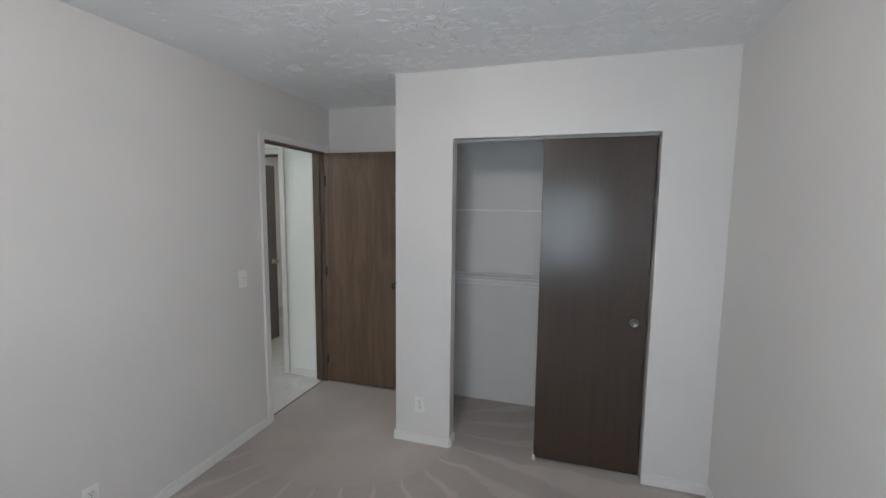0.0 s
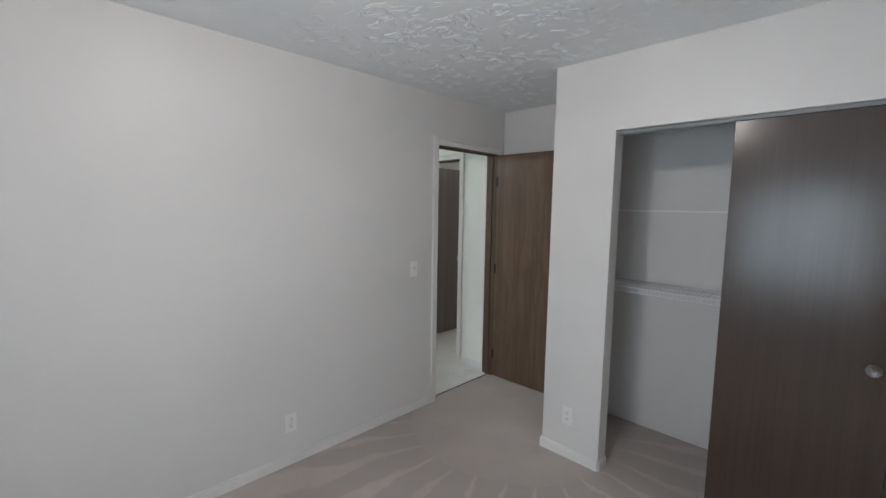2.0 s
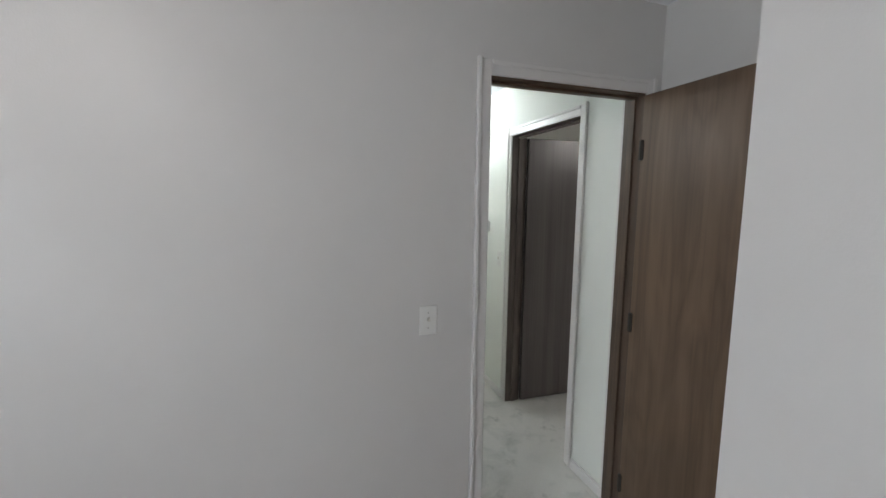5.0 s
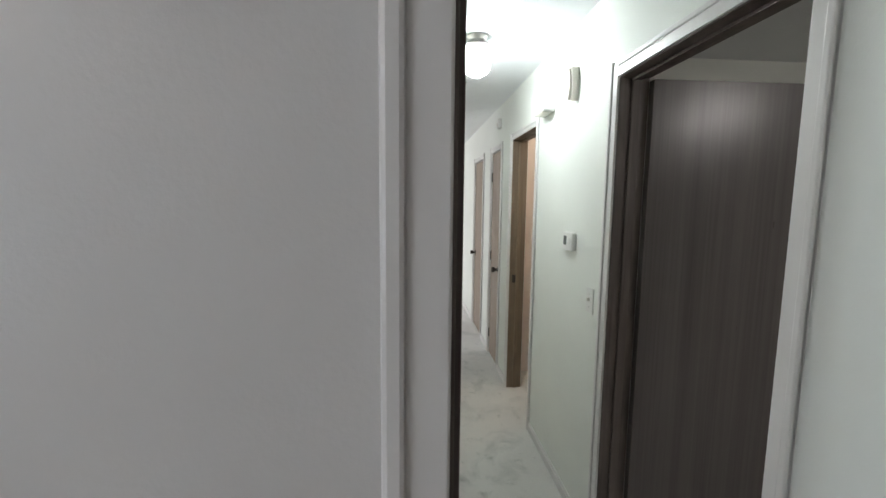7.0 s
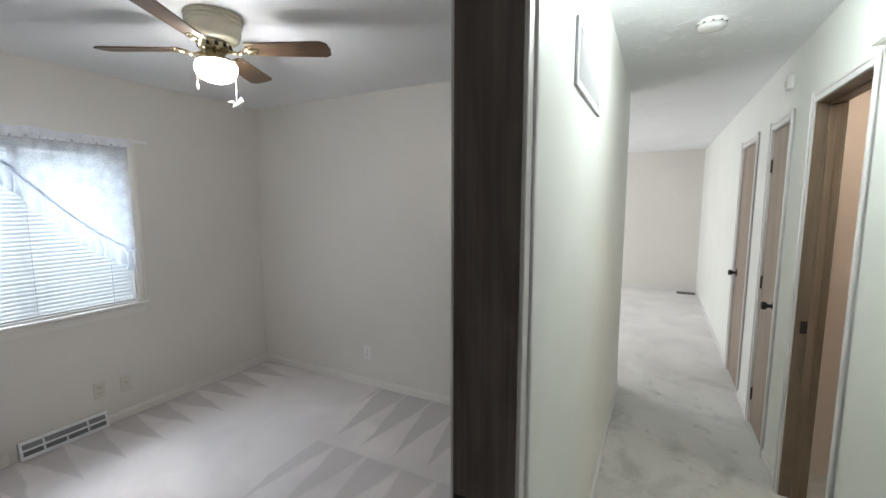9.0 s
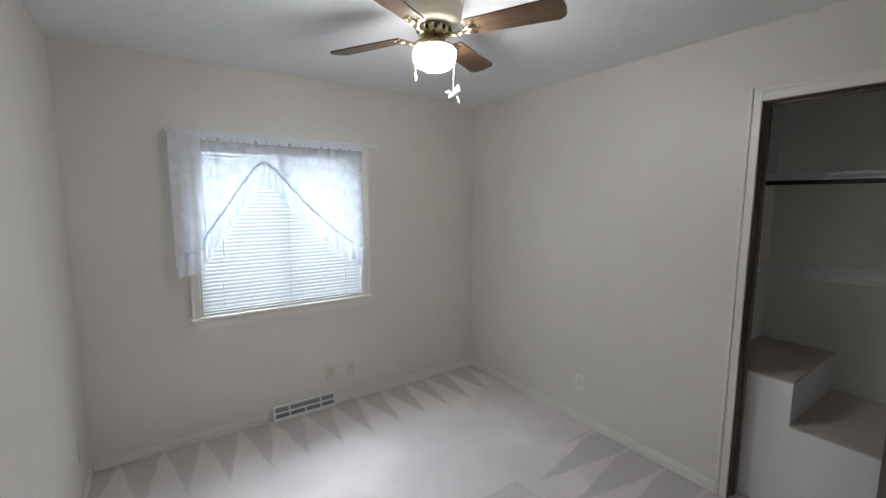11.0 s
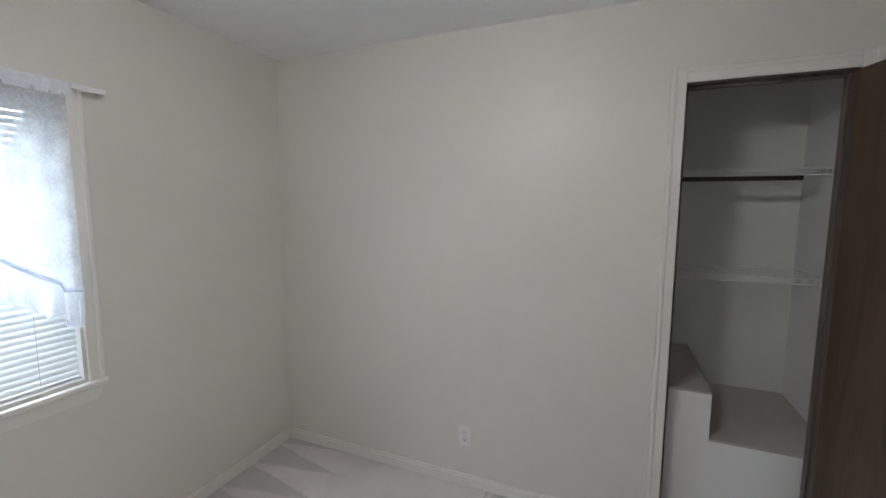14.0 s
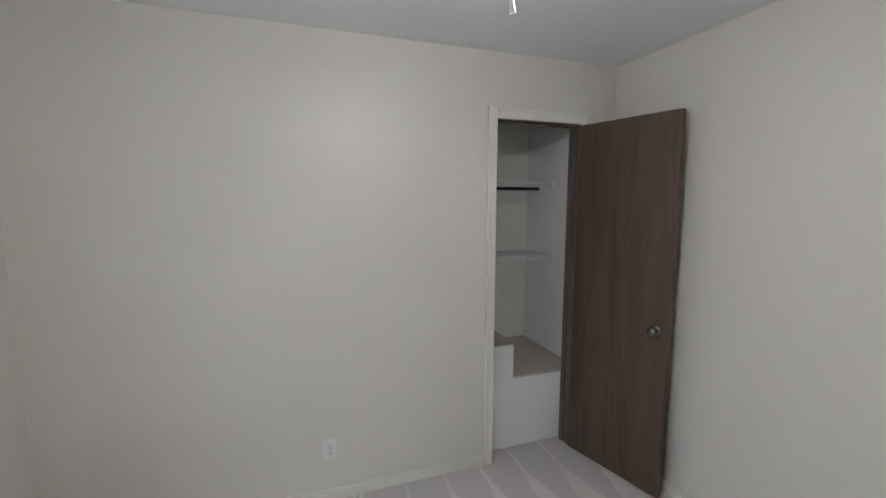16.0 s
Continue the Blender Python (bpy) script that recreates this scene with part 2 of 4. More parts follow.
GRASS = paint("lawn", (0.09, 0.13, 0.05), 0.9, 0.6, 30)


def sheer(name, cover, glaze, glow=0.65):
    """Net fabric: holes between threads, light passing through."""
    n = Nodes(name)
    v = n.coords((1, 1, 1))
    lace = n.noise(v, 110, 4, 0.65, 0.3)
    flower = n.node("ShaderNodeTexVoronoi", Vector=v, Scale=14.0).outputs["Distance"]
    fac = n.m("ADD", cover, n.m("ADD", n.m("MULTIPLY", n.m("SUBTRACT", lace, 0.5), 0.4), n.m("MULTIPLY", n.m("SUBTRACT", 0.3, flower), 0.14)))
    fac.node.use_clamp = True
    cloth = n.node("ShaderNodeBsdfDiffuse", Color=(*glaze, 1))
    through_cloth = n.node("ShaderNodeBsdfTranslucent", Color=(*glaze, 1))
    half = n.node("ShaderNodeMixShader", Fac=glow)
    n.t.links.new(cloth.outputs[0], half.inputs[1])
    n.t.links.new(through_cloth.outputs[0], half.inputs[2])
    clear = n.node("ShaderNodeBsdfTransparent")
    final = n.node("ShaderNodeMixShader", Fac=fac)
    n.t.links.new(clear.outputs[0], final.inputs[1])
    n.t.links.new(half.outputs[0], final.inputs[2])
    n.t.links.new(final.outputs[0], n.out.inputs[0])
    return n.mat


LACE = sheer("lace_panel", 0.42, (0.82, 0.86, 0.93), 0.5)
LACE_THICK = sheer("lace_gathered", 0.86, (0.88, 0.90, 0.95), 0.4)
LACE_RUFFLE = sheer("lace_ruffle", 0.62, (0.82, 0.86, 0.93), 0.5)
CORD = sheer("lace_edge", 0.95, (0.84, 0.87, 0.93), 0.72)


def slat_vinyl():
    n = Nodes("slat_vinyl")
    n.set(Base_Color=(0.78, 0.80, 0.81), Roughness=0.4)
    tr = n.node("ShaderNodeBsdfTranslucent", Color=(0.80, 0.85, 0.86, 1))
    mx = n.node("ShaderNodeMixShader", Fac=0.06)
    n.t.links.new(n.bsdf.outputs[0], mx.inputs[1])
    n.t.links.new(tr.outputs[0], mx.inputs[2])
    n.t.links.new(mx.outputs[0], n.out.inputs[0])
    return n.mat


SLAT = slat_vinyl()
glass_nodes = Nodes("window_glass")
GLASS = glass_nodes.set(Base_Color=(1, 1, 1), Roughness=0.0, Transmission_Weight=1.0, IOR=1.01)


# ---------------------------------------------------------------- mesh helpers
def bx(bm, x0, y0, z0, x1, y1, z1, bevel=0.0):
    """A box, its edges eased by bevel."""
    r = bmesh.ops.create_cube(bm, size=1)
    for v in r["verts"]:
        v.co = Vector(((x0 + x1) / 2 + v.co.x * (x1 - x0), (y0 + y1) / 2 + v.co.y * (y1 - y0), (z0 + z1) / 2 + v.co.z * (z1 - z0)))
    if bevel:
        edges = list({e for v in r["verts"] for e in v.link_edges})
        bmesh.ops.bevel(bm, geom=edges, offset=bevel, segments=2, affect="EDGES", profile=0.5)
    return bm


def rod(bm, p0, p1, r0, r1=None, seg=10):
    """A round bar from p0 to p1."""
    p0, p1 = Vector(p0), Vector(p1)
    d = p1 - p0
    m = Matrix.Translation((p0 + p1) / 2) @ d.to_track_quat("Z", "Y").to_matrix().to_4x4()
    bmesh.ops.create_cone(bm, cap_ends=True, segments=seg, radius1=r0, radius2=r0 if r1 is None else r1, depth=d.length, matrix=m)
    return bm


def lathe(bm, profile, seg=32, m=Matrix.Identity(4), ripple=0.0, lobes=0):
    """Turns (radius, height) pairs about z; ripple scallops the rim."""
    rings = []
    for r, z in profile:
        ring = []
        for i in range(seg):
            a = 2 * math.pi * i / seg
            q = r * (1 + ripple * math.cos(lobes * a)) if lobes else r
            ring.append(bm.verts.new(m @ Vector((q * math.cos(a), q * math.sin(a), z))))
        rings.append(ring)
    for a, b in zip(rings, rings[1:]):
        for i in range(seg):
            f = bm.faces.new((a[i], a[(i + 1) % seg], b[(i + 1) % seg], b[i]))
            f.smooth = True
    for ring in (rings[0], rings[-1]):
        bm.faces.new(ring)
    return bm


def mesh_of(name, bm, mat, smooth=False):
    bmesh.ops.recalc_face_normals(bm, faces=bm.faces)
    me = bpy.data.meshes.new(name)
    bm.to_mesh(me)
    bm.free()
    me.materials.append(mat)
    if smooth:
        me.shade_smooth()
    return me


def part(name, bm, material, parent, label="", m=None, smooth=False):
    """One mesh under a thing or under a part."""
    me = bm if isinstance(bm, bpy.types.Mesh) else mesh_of(name, bm, material, smooth)
    ob = new(name, me)
    ob.parent = parent
    if m is not None:
        ob.matrix_basis = m
    return tagged(ob, label)


def thing(name, m, label, category, group="", kind=""):
    ob = new(name)
    ob.empty_display_size = 0.05
    ob.matrix_basis = m
    return tagged(ob, label, category, group, kind)


def built(name, bm, mat, label="", category="", kind="structure"):
    return tagged(new(name, mesh_of(name, bm, mat)), label, category, "", kind)


def wall(name, mat, axis, a0, a1, c0, c1, holes=(), label="painted drywall wall", z0=0.0, z1=H):
    """A wall running along axis from a0 to a1, c0 to c1 across, with holes (from, to, bottom, top)."""
    bm = bmesh.new()

    def slab(p, q, b, t):
        if q - p > 1e-5 and t - b > 1e-5:
            if axis == "x":
                bx(bm, p, c0, b, q, c1, t)
            else:
                bx(bm, c0, p, b, c1, q, t)

    at = a0
    for p, q, b, t in sorted(holes):
        slab(at, p, z0, z1)
        slab(p, q, z0, b)
        slab(p, q, t, z1)
        at = q
    slab(at, a1, z0, z1)
    return built(name, bm, mat, label, "wall")


# ---------------------------------------------------------------- setting
J = 0.018           # jamb board
BED_Y, BED_X = -3.325, 2.92
D1 = (-0.070, 0.665)            # bedroom doorway, along y
D2 = (-0.995, -0.152)           # fan room doorway, along x
DR = (-1.205, -0.415)           # office doorway, along x
DA, DB, DC = (-2.89, -2.27), (-3.72, -3.30), (-4.78, -4.20)
C2 = (-1.124, -0.574)           # corner closet, along y
WIN2, WIN1 = (-1.872, -0.752, 0.836, 1.950), (1.43, 2.53, 0.75, 1.85)
WEST = -2.975
NORTH = 0.755

wall("wall_south_bedroom", WALL_BED, "x", -0.07, 3.07, -3.475, BED_Y, [WIN1])
wall("wall_south_fan_room", WALL_FAN, "x", -3.80, -0.07, -3.475, BED_Y, [WIN2])
wall("wall_south_living", WALL_FAN, "x", -8.60, -3.80, -3.475, BED_Y, [(-7.2, -5.2, 0.65, 1.95)])
wall("wall_east", WALL_BED, "y", BED_Y, 0.87, BED_X, 3.07)
wall("wall_partition_bedroom", WALL_BED, "y", BED_Y, NORTH, 0.0, 0.08, [(D1[0] - J, D1[1] + J, 0, 2.04 + J)])
wall("wall_partition_hall", WALL_HALL, "y", -0.25, 0.71, -0.035, 0.0, [(D1[0] - J, D1[1] + J, 0, 2.04 + J)])
wall("wall_partition_fan_room", WALL_FAN, "y", BED_Y, -0.25, -0.140, 0.0)
wall("wall_closet_back", WALL_BED, "x", 0.0, BED_X, NORTH, 0.87)
wall("wall_closet_front", WALL_BED, "x", 1.035, BED_X, 0.0, 0.10, [(1.416, 2.580, 0, 2.010)])
wall("wall_closet_side", WALL_BED, "y", 0.10, NORTH, 1.035, 1.140)
wall("wall_hall_south", WALL_HALL, "x", -3.95, -0.035, -0.25, -0.182, [(D2[0] - J, D2[1] + J, 0, 2.06 + J)])
wall("wall_fan_room_north", WALL_FAN, "x", -3.80, -0.140, -0.318, -0.25, [(D2[0] - J, D2[1] + J, 0, 2.06 + J)])
wall("wall_fan_room_west", WALL_FAN, "y", BED_Y, -0.318, -3.075, WEST, [(C2[0] - J, C2[1] + J, 0, 2.06 + J)])
wall("wall_small_closet_side", CLOSET, "x", -3.80, -3.075, -1.42, -1.30)
wall("wall_small_closet_lining", CLOSET, "x", -3.80, -3.075, -0.44, -0.318)
wall("wall_living_east", WALL_HALL, "y", BED_Y, -0.25, -3.95, -3.80)
wall("wall_hall_north", WALL_HALL, "x", -8.45, 0.0, 0.71, 0.835,
     [(a - J, b + J, 0, h + J) for (a, b), h in ((DR, 2.04), (DA, 2.04), (DB, 2.03), (DC, 2.03))])
wall("wall_living_west", WALL_FAN, "y", -3.475, 0.835, -8.60, -8.45)
wall("wall_office_west", WALL_HALL, "y", 0.835, 4.20, -2.15, -2.05)
wall("wall_office_north", WALL_HALL, "x", -2.05, 3.07, 4.10, 4.20)
wall("wall_office_east", WALL_HALL, "y", 0.87, 4.10, BED_X, 3.07)
wall("wall_bath_west", WALL_BATH, "y", 0.835, 2.10, -3.32, -3.22)
wall("wall_bath_north", WALL_BATH, "x", -3.22, -2.15, 2.00, 2.10)
wall("wall_bath_east", WALL_BATH, "y", 0.835, 2.0, -2.17, -2.15)
for nm, (a, b) in (("wall_linen_back", DB), ("wall_coat_back", DC)):
    wall(nm, WALL_HALL, "x", a - 0.05, b + 0.05, 0.90, 0.95)


def slab(name, mat, x0, y0, x1, y1, z0, z1, label):
    return built(name, bx(bmesh.new(), x0, y0, z0, x1, y1, z1), mat, label, name.split("_")[0])


slab("floor_bedroom", CARPET_BED, 0.030, BED_Y, BED_X, NORTH, -0.12, 0.0, "taupe cut-pile carpet with vacuum strokes")
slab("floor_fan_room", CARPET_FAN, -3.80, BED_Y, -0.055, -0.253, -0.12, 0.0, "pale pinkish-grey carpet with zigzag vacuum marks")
slab("floor_hall", CARPET_HALL, -8.45, -0.251, 0.026, 4.10, -0.12, 0.0, "worn grey-beige hall carpet with dark stains")
slab("floor_office", CARPET_HALL, 0.026, 0.87, BED_X, 4.10, -0.12, 0.0, "grey-beige carpet of the room beyond")
slab("ceiling_office", CEIL, -3.32, 0.835, 0.0, 4.20, H, H + 0.12, "off-white ceiling of the room beyond")
slab("ceiling_office_east", CEIL, 0.0, 0.87, 3.07, 4.20, H, H + 0.12, "off-white ceiling of the room beyond")
slab("ceiling_closets", CEIL, -8.60, 0.835, -3.32, 1.00, H, H + 0.12, "off-white closet ceiling")
slab("floor_living", CARPET_HALL, -8.45, BED_Y, -3.95, -0.251, -0.12, 0.0, "pale beige living room carpet")
slab("ceiling_fan_room", CEIL, -3.95, -3.475, 0.0, -0.25, H, H + 0.12, "smooth off-white ceiling")
slab("ceiling_living", CEIL, -8.60, -3.475, -3.95, -0.25, H, H + 0.12, "off-white living room ceiling")
built("ground", bx(bmesh.new(), -60, -60, -0.60, 60, 60, -0.50), GRASS, "lawn around the house", "ground")


def stamped_ceiling(name, x0, y0, x1, y1, clusters, seed, tall_most):
    """Plaster ceiling with crow's-foot stamps: ridges raised from one sheet."""
    rng = random.Random(seed)
    vs, fs = [], []

    def box_faces(a, b, c, d, e, f):
        k = len(vs)
        vs.extend([(a, b, c), (d, b, c), (d, e, c), (a, e, c), (a, b, f), (d, b, f), (d, e, f), (a, e, f)])
        fs.extend([(k, k + 1, k + 2, k + 3), (k + 4, k + 7, k + 6, k + 5), (k, k + 4, k + 5, k + 1), (k + 1, k + 5, k + 6, k + 2),
                   (k + 2, k + 6, k + 7, k + 3), (k + 3, k + 7, k + 4, k)])

    box_faces(x0, y0, H, x1, y1, H + 0.12)
    for _ in range(clusters):
        cx, cy = rng.uniform(x0 + 0.12, x1 - 0.12), rng.uniform(y0 + 0.12, y1 - 0.12)
        turn = rng.uniform(0, 6.283)
        for i in range(rng.randint(4, 9)):
            a = turn + (i - 3) * rng.uniform(0.22, 0.42)
            r0, length = rng.uniform(0.008, 0.035), rng.uniform(0.025, 0.075)
            bend, tall, wide = rng.uniform(-0.7, 0.7), tall_most * rng.uniform(0.3, 1.0), rng.uniform(0.0014, 0.0034)
            k, steps = len(vs), 4
            for j in range(steps + 1):
                u = j / steps
                aa = a + bend * u * 0.5
                px, py = cx + math.cos(aa) * (r0 + length * u), cy + math.sin(aa) * (r0 + length * u)
                nx, ny = -math.sin(aa), math.cos(aa)
                w = wide * (0.35 + math.sin(math.pi * min(max(u, 0.08), 0.92)))
                vs.extend([(px + nx * w, py + ny * w, H + 0.0004), (px, py, H - tall * math.sin(math.pi * (0.15 + 0.7 * u))), (px - nx * w, py - ny * w, H + 0.0004)])
            for j in range(steps):
                q = k + 3 * j
                fs.extend([(q, q + 1, q + 4, q + 3), (q + 1, q + 2, q + 5, q + 4)])
    me = bpy.data.meshes.new(name)
    me.from_pydata(vs, [], fs)
    me.materials.append(CEIL)
    return tagged(new(name, me), "white plaster ceiling with stamped crow's-foot texture", "ceiling", "", "structure")


stamped_ceiling("ceiling_bedroom", 0.0, -3.475, 3.07, 0.87, 1700, 3, 0.0017)
stamped_ceiling("ceiling_hall", -8.60, -0.25, 0.0, 0.835, 700, 4, 0.0010)


def baseboard(axis, a0, a1, at, side, mat=TRIM, tall=0.064):
    """A run of skirting against the wall face at `at`, standing out to `side`."""
    bm = bmesh.new()
    for t, z0, z1 in ((0.012, 0.0, tall - 0.014), (0.008, tall - 0.014, tall)):
        lo, hi = sorted((at, at + side * t))
        if axis == "x":
            bx(bm, a0, lo, z0, a1, hi, z1, 0.0015)
        else:
            bx(bm, lo, a0, z0, hi, a1, z1, 0.0015)
    return built("baseboard", bm, mat, "painted wooden baseboard along the wall", "baseboard")


CW = 0.057          # casing width
baseboard("y", BED_Y, D1[0] - 0.063, 0.08, 1)
baseboard("x", 0.08, 1.035, NORTH, -1)
baseboard("x", 1.023, 1.416, 0.0, -1)
baseboard("y", 0.002, NORTH, 1.035, -1)
baseboard("y", 0.002, 0.098, 1.416, 1)
baseboard("x", 2.580, BED_X, 0.0, -1)
baseboard("y", BED_Y, 0.0, BED_X, -1)
baseboard("x", 0.08, BED_X, BED_Y, 1)
baseboard("y", BED_Y, C2[0] - CW - 0.004, WEST, 1, TRIM_FAN)
baseboard("x", WEST, -1.60, BED_Y, 1, TRIM_FAN)
baseboard("x", -1.11, -0.14, BED_Y, 1, TRIM_FAN)
baseboard("y", BED_Y, -0.318, -0.14, -1, TRIM_FAN)
baseboard("x", WEST, D2[0] - CW - 0.004, -0.318, -1, TRIM_FAN)
baseboard("x", -3.95, D2[0] - CW - 0.004, -0.182, 1, TRIM)
baseboard("y", -3.3, -0.182, -3.95, -1, TRIM)
baseboard("x", DR[1] + CW + 0.004, -0.035, 0.71, -1)
baseboard("x", DA[1] + 0.05, DR[0] - CW - 0.004, 0.71, -1)
baseboard("x", DB[1] + 0.05, DA[0] - 0.05, 0.71, -1)
baseboard("x", DC[1] + 0.05, DB[0] - 0.05, 0.71, -1)
baseboard("x", -8.45, DC[0] - 0.05, 0.71, -1)
baseboard("y", BED_Y, 0.71, -8.45, 1)
built("threshold", bx(bmesh.new(), 0.024, D1[0], -0.010, 0.032, D1[1], 0.003), DARK_METAL, "dark seam strip between two carpets", "threshold")


# ---------------------------------------------------------------- doors
def casing_side(x0, x1, z1, out, inner_left, deep=0.0):
    """An upright of door casing: flat board with a raised outer band."""
    bm = bmesh.new()
    s = -1 if out > 0 else 1
    band = 0.020
    a, b = (x0, x0 + band) if not inner_left else (x1 - band, x1)
    lo, hi = sorted((s * 0.0, s * (0.011 + deep)))
    bx(bm, x0, lo, 0.0, x1, hi, z1, 0.003)
    lo, hi = sorted((s * 0.0, s * (0.018 + deep)))
    bx(bm, a, lo, 0.0, b, hi, z1 + 0.008, 0.005)
    return bm


def door_frame(name, m, w, h, t, jamb, label, front=CW, back=CW, trim=TRIM, trim_back=TRIM, stop_at=None, stop=True, deep=0.0, right=None):
    """Jambs, stops and casings round an opening; local x across, y through the wall; right: casing widths at far end."""
    d = thing(name, m, label, "door", "", "structure")
    for k, (x0, x1) in enumerate(((-J + 0.001, 0.0), (w, w + J - 0.001))):
        part("jamb", bx(bmesh.new(), x0, -0.002, 0.0, x1, t + 0.002, h, 0.0015), jamb, d)
    part("head_jamb", bx(bmesh.new(), -J + 0.001, -0.002, h, w + J - 0.001, t + 0.002, h + J - 0.001, 0.0015), jamb, d)
    if stop:
        s0 = t * 0.42 if stop_at is None else stop_at
        part("stop", bx(bmesh.new(), 0.0, s0, 0.0, 0.011, s0 + 0.034, h - 0.011, 0.002), jamb, d)
        part("stop", bx(bmesh.new(), w - 0.011, s0, 0.0, w, s0 + 0.034, h - 0.011, 0.002), jamb, d)
        part("head_stop", bx(bmesh.new(), 0.0, s0, h - 0.011, w, s0 + 0.034, h, 0.002), jamb, d)
    for cw, y, out, tm in ((front, 0.0, 1, trim), (back, t, -1, trim_back)):
        if not cw:
            continue
        mm = Matrix.Translation((0, y, 0))
        part("casing", casing_side(-cw - 0.004, -0.004, h + cw + 0.004, out, False, deep if out < 0 else 0.0), tm, d, "", mm)
        far = cw if right is None else right[0 if out > 0 else 1]
        if far:
            part("casing", casing_side(w + 0.004, w + far + 0.004, h + cw + 0.004, out, True, deep if out < 0 else 0.0), tm, d, "", mm)
        bm = bmesh.new()
        s = -1 if out > 0 else 1
        lo, hi = sorted((0.0, s * 0.011))
        bx(bm, -0.004, lo, h + 0.004, w + 0.004, hi, h + cw + 0.004, 0.003)
        lo, hi = sorted((0.0, s * 0.016))
        bx(bm, -0.004, lo, h + cw - 0.015, w + 0.004, hi, h + cw + 0.003, 0.004)
        part("head_casing", bm, tm, d, "", mm)
    return d


def knob_mesh(bm, x, z, y, way, r=0.026):
    """Round door knob with its rose, standing out of the leaf along way (+1 or -1 in y)."""
    m = Matrix.Translation((x, y, z)) @ Matrix.Rotation(radians(90 if way < 0 else -90), 4, "X")
    lathe(bm, [(0.031, 0.0), (0.031, 0.004), (0.024, 0.008), (0.011, 0.012), (0.011, 0.028), (0.018, 0.034), (r, 0.044), (r, 0.056), (0.020, 0.064), (0.008, 0.066)], 24, m)
    return bm


def leaf(parent, w, h, m, mat, knob_x, label, knobs=(-1, 1), hinge_x=None, hinge_side=-1, metal=STEEL, thick=0.035, latch=True, knob_z=0.93):
    """A flush slab with knobs, latch plate and three hinges; local x 0..w, y 0..thick."""
    lf = part("leaf", bx(bmesh.new(), 0, 0, 0.012, w, thick, h, 0.002), mat, parent, label, m)
    for way in knobs:
        part("knob", knob_mesh(bmesh.new(), knob_x, knob_z, 0.0 if way < 0 else thick, way), metal, lf, "round satin metal knob", smooth=False)
    if latch:
        e = w if knob_x > w / 2 else 0.0
        part("latch_plate", bx(bmesh.new(), e - 0.0015, thick * 0.2, knob_z - 0.028, e + 0.0015, thick * 0.8, knob_z + 0.028, 0.0005), metal, lf)
    if hinge_x is not None:
        for z in (0.22, 1.02, 1.80):
            bm = bmesh.new()
            y = -0.004 if hinge_side < 0 else thick + 0.004
            rod(bm, (hinge_x, y, z - 0.044), (hinge_x, y, z + 0.044), 0.0065)
            bx(bm, hinge_x - 0.010, y - 0.0022, z - 0.042, hinge_x + 0.012, y + 0.0022, z + 0.042, 0.0006)
            part("hinge", bm, metal, lf)
    return lf


# bedroom door, folded back against the alcove
d1 = door_frame("door_1", pose(0.08, D1[0], 0, 0, 0, 90), D1[1] - D1[0], 2.04, 0.115, WOOD_OAK,
                "white-cased bedroom doorway with its brown oak door open", stop_at=0.042, deep=0.008, right=(0.050, 0.038))
for ob in list(d1.children):
    if ob.name.startswith("jamb") and ob.data.vertices[0].co.x < 0.3 or ob.name.startswith("stop") and ob.data.vertices[0].co.x < 0.3:
        ob.data.materials[0] = WOOD_JAMB
    elif ob.name.startswith("jamb") or ob.name.startswith("stop"):
        ob.data.materials[0] = WOOD_WALNUT
leaf(d1, 0.720, 2.035, pose(0.731, -0.005, 0, 0, 0, -89.0), WOOD_OAK, 0.665, "brown oak slab door standing open", (-1,), 0.004, -1, DARK_METAL)
part("strike_plate", bx(bmesh.new(), 0.0, 0.012, 0.90, 0.0018, 0.038, 0.96), STEEL, d1)

# fan room doorway
d2 = door_frame("door_2", pose(D2[1], -0.182, 0, 0, 0, 180), D2[1] - D2[0], 2.06, 0.136, WOOD_JAMB,
                "white-cased doorway with dark wood jambs", trim_back=TRIM_FAN, stop=False)
leaf(d2, 0.828, 2.050, pose(0.008, 0.146, 0, 0, 0, 80.5), WOOD_GREY, 0.763, "dark wooden slab door standing open", (-1, 1), 0.0, 1)
bm = bmesh.new()
bx(bm, 0.8405, 0.106, 0.868, 0.8430, 0.134, 0.930, 0.0006)
bx(bm, 0.8390, 0.111, 0.883, 0.8415, 0.126, 0.915)
part("strike_plate", bm, DARK_METAL, d2, "dark metal strike plate")

# office door
dr = door_frame("door_3", pose(DR[0], 0.71, 0), DR[1] - DR[0], 2.04, 0.115, WOOD_JAMB,
                "white-cased hall doorway with a smoked wood door open inward", stop_at=0.045)
leaf(dr, 0.75, 2.03, pose(0.030, 0.1195, 0, 0, 0, 89), WOOD_GREY, 0.69, "smoked dark wooden slab door, open", (-1, 1), 0.0, 1)

# bathroom door frame with the door swung in out of sight
da = door_frame("door_4", pose(DA[0], 0.71, 0), DA[1] - DA[0], 2.04, 0.115, WOOD_HONEY,
                "open bathroom doorway with honey brown jambs", 0.045, 0.0)
part("strike_plate", bx(bmesh.new(), 0.0, 0.02, 0.90, 0.0025, 0.05, 0.965, 0.0005), DARK_METAL, da)
leaf(da, 0.60, 2.02, pose(0.60, 0.12, 0, 0, 0, 85), WOOD_TAN, 0.54, "tan wooden bathroom door standing open", (-1, 1))

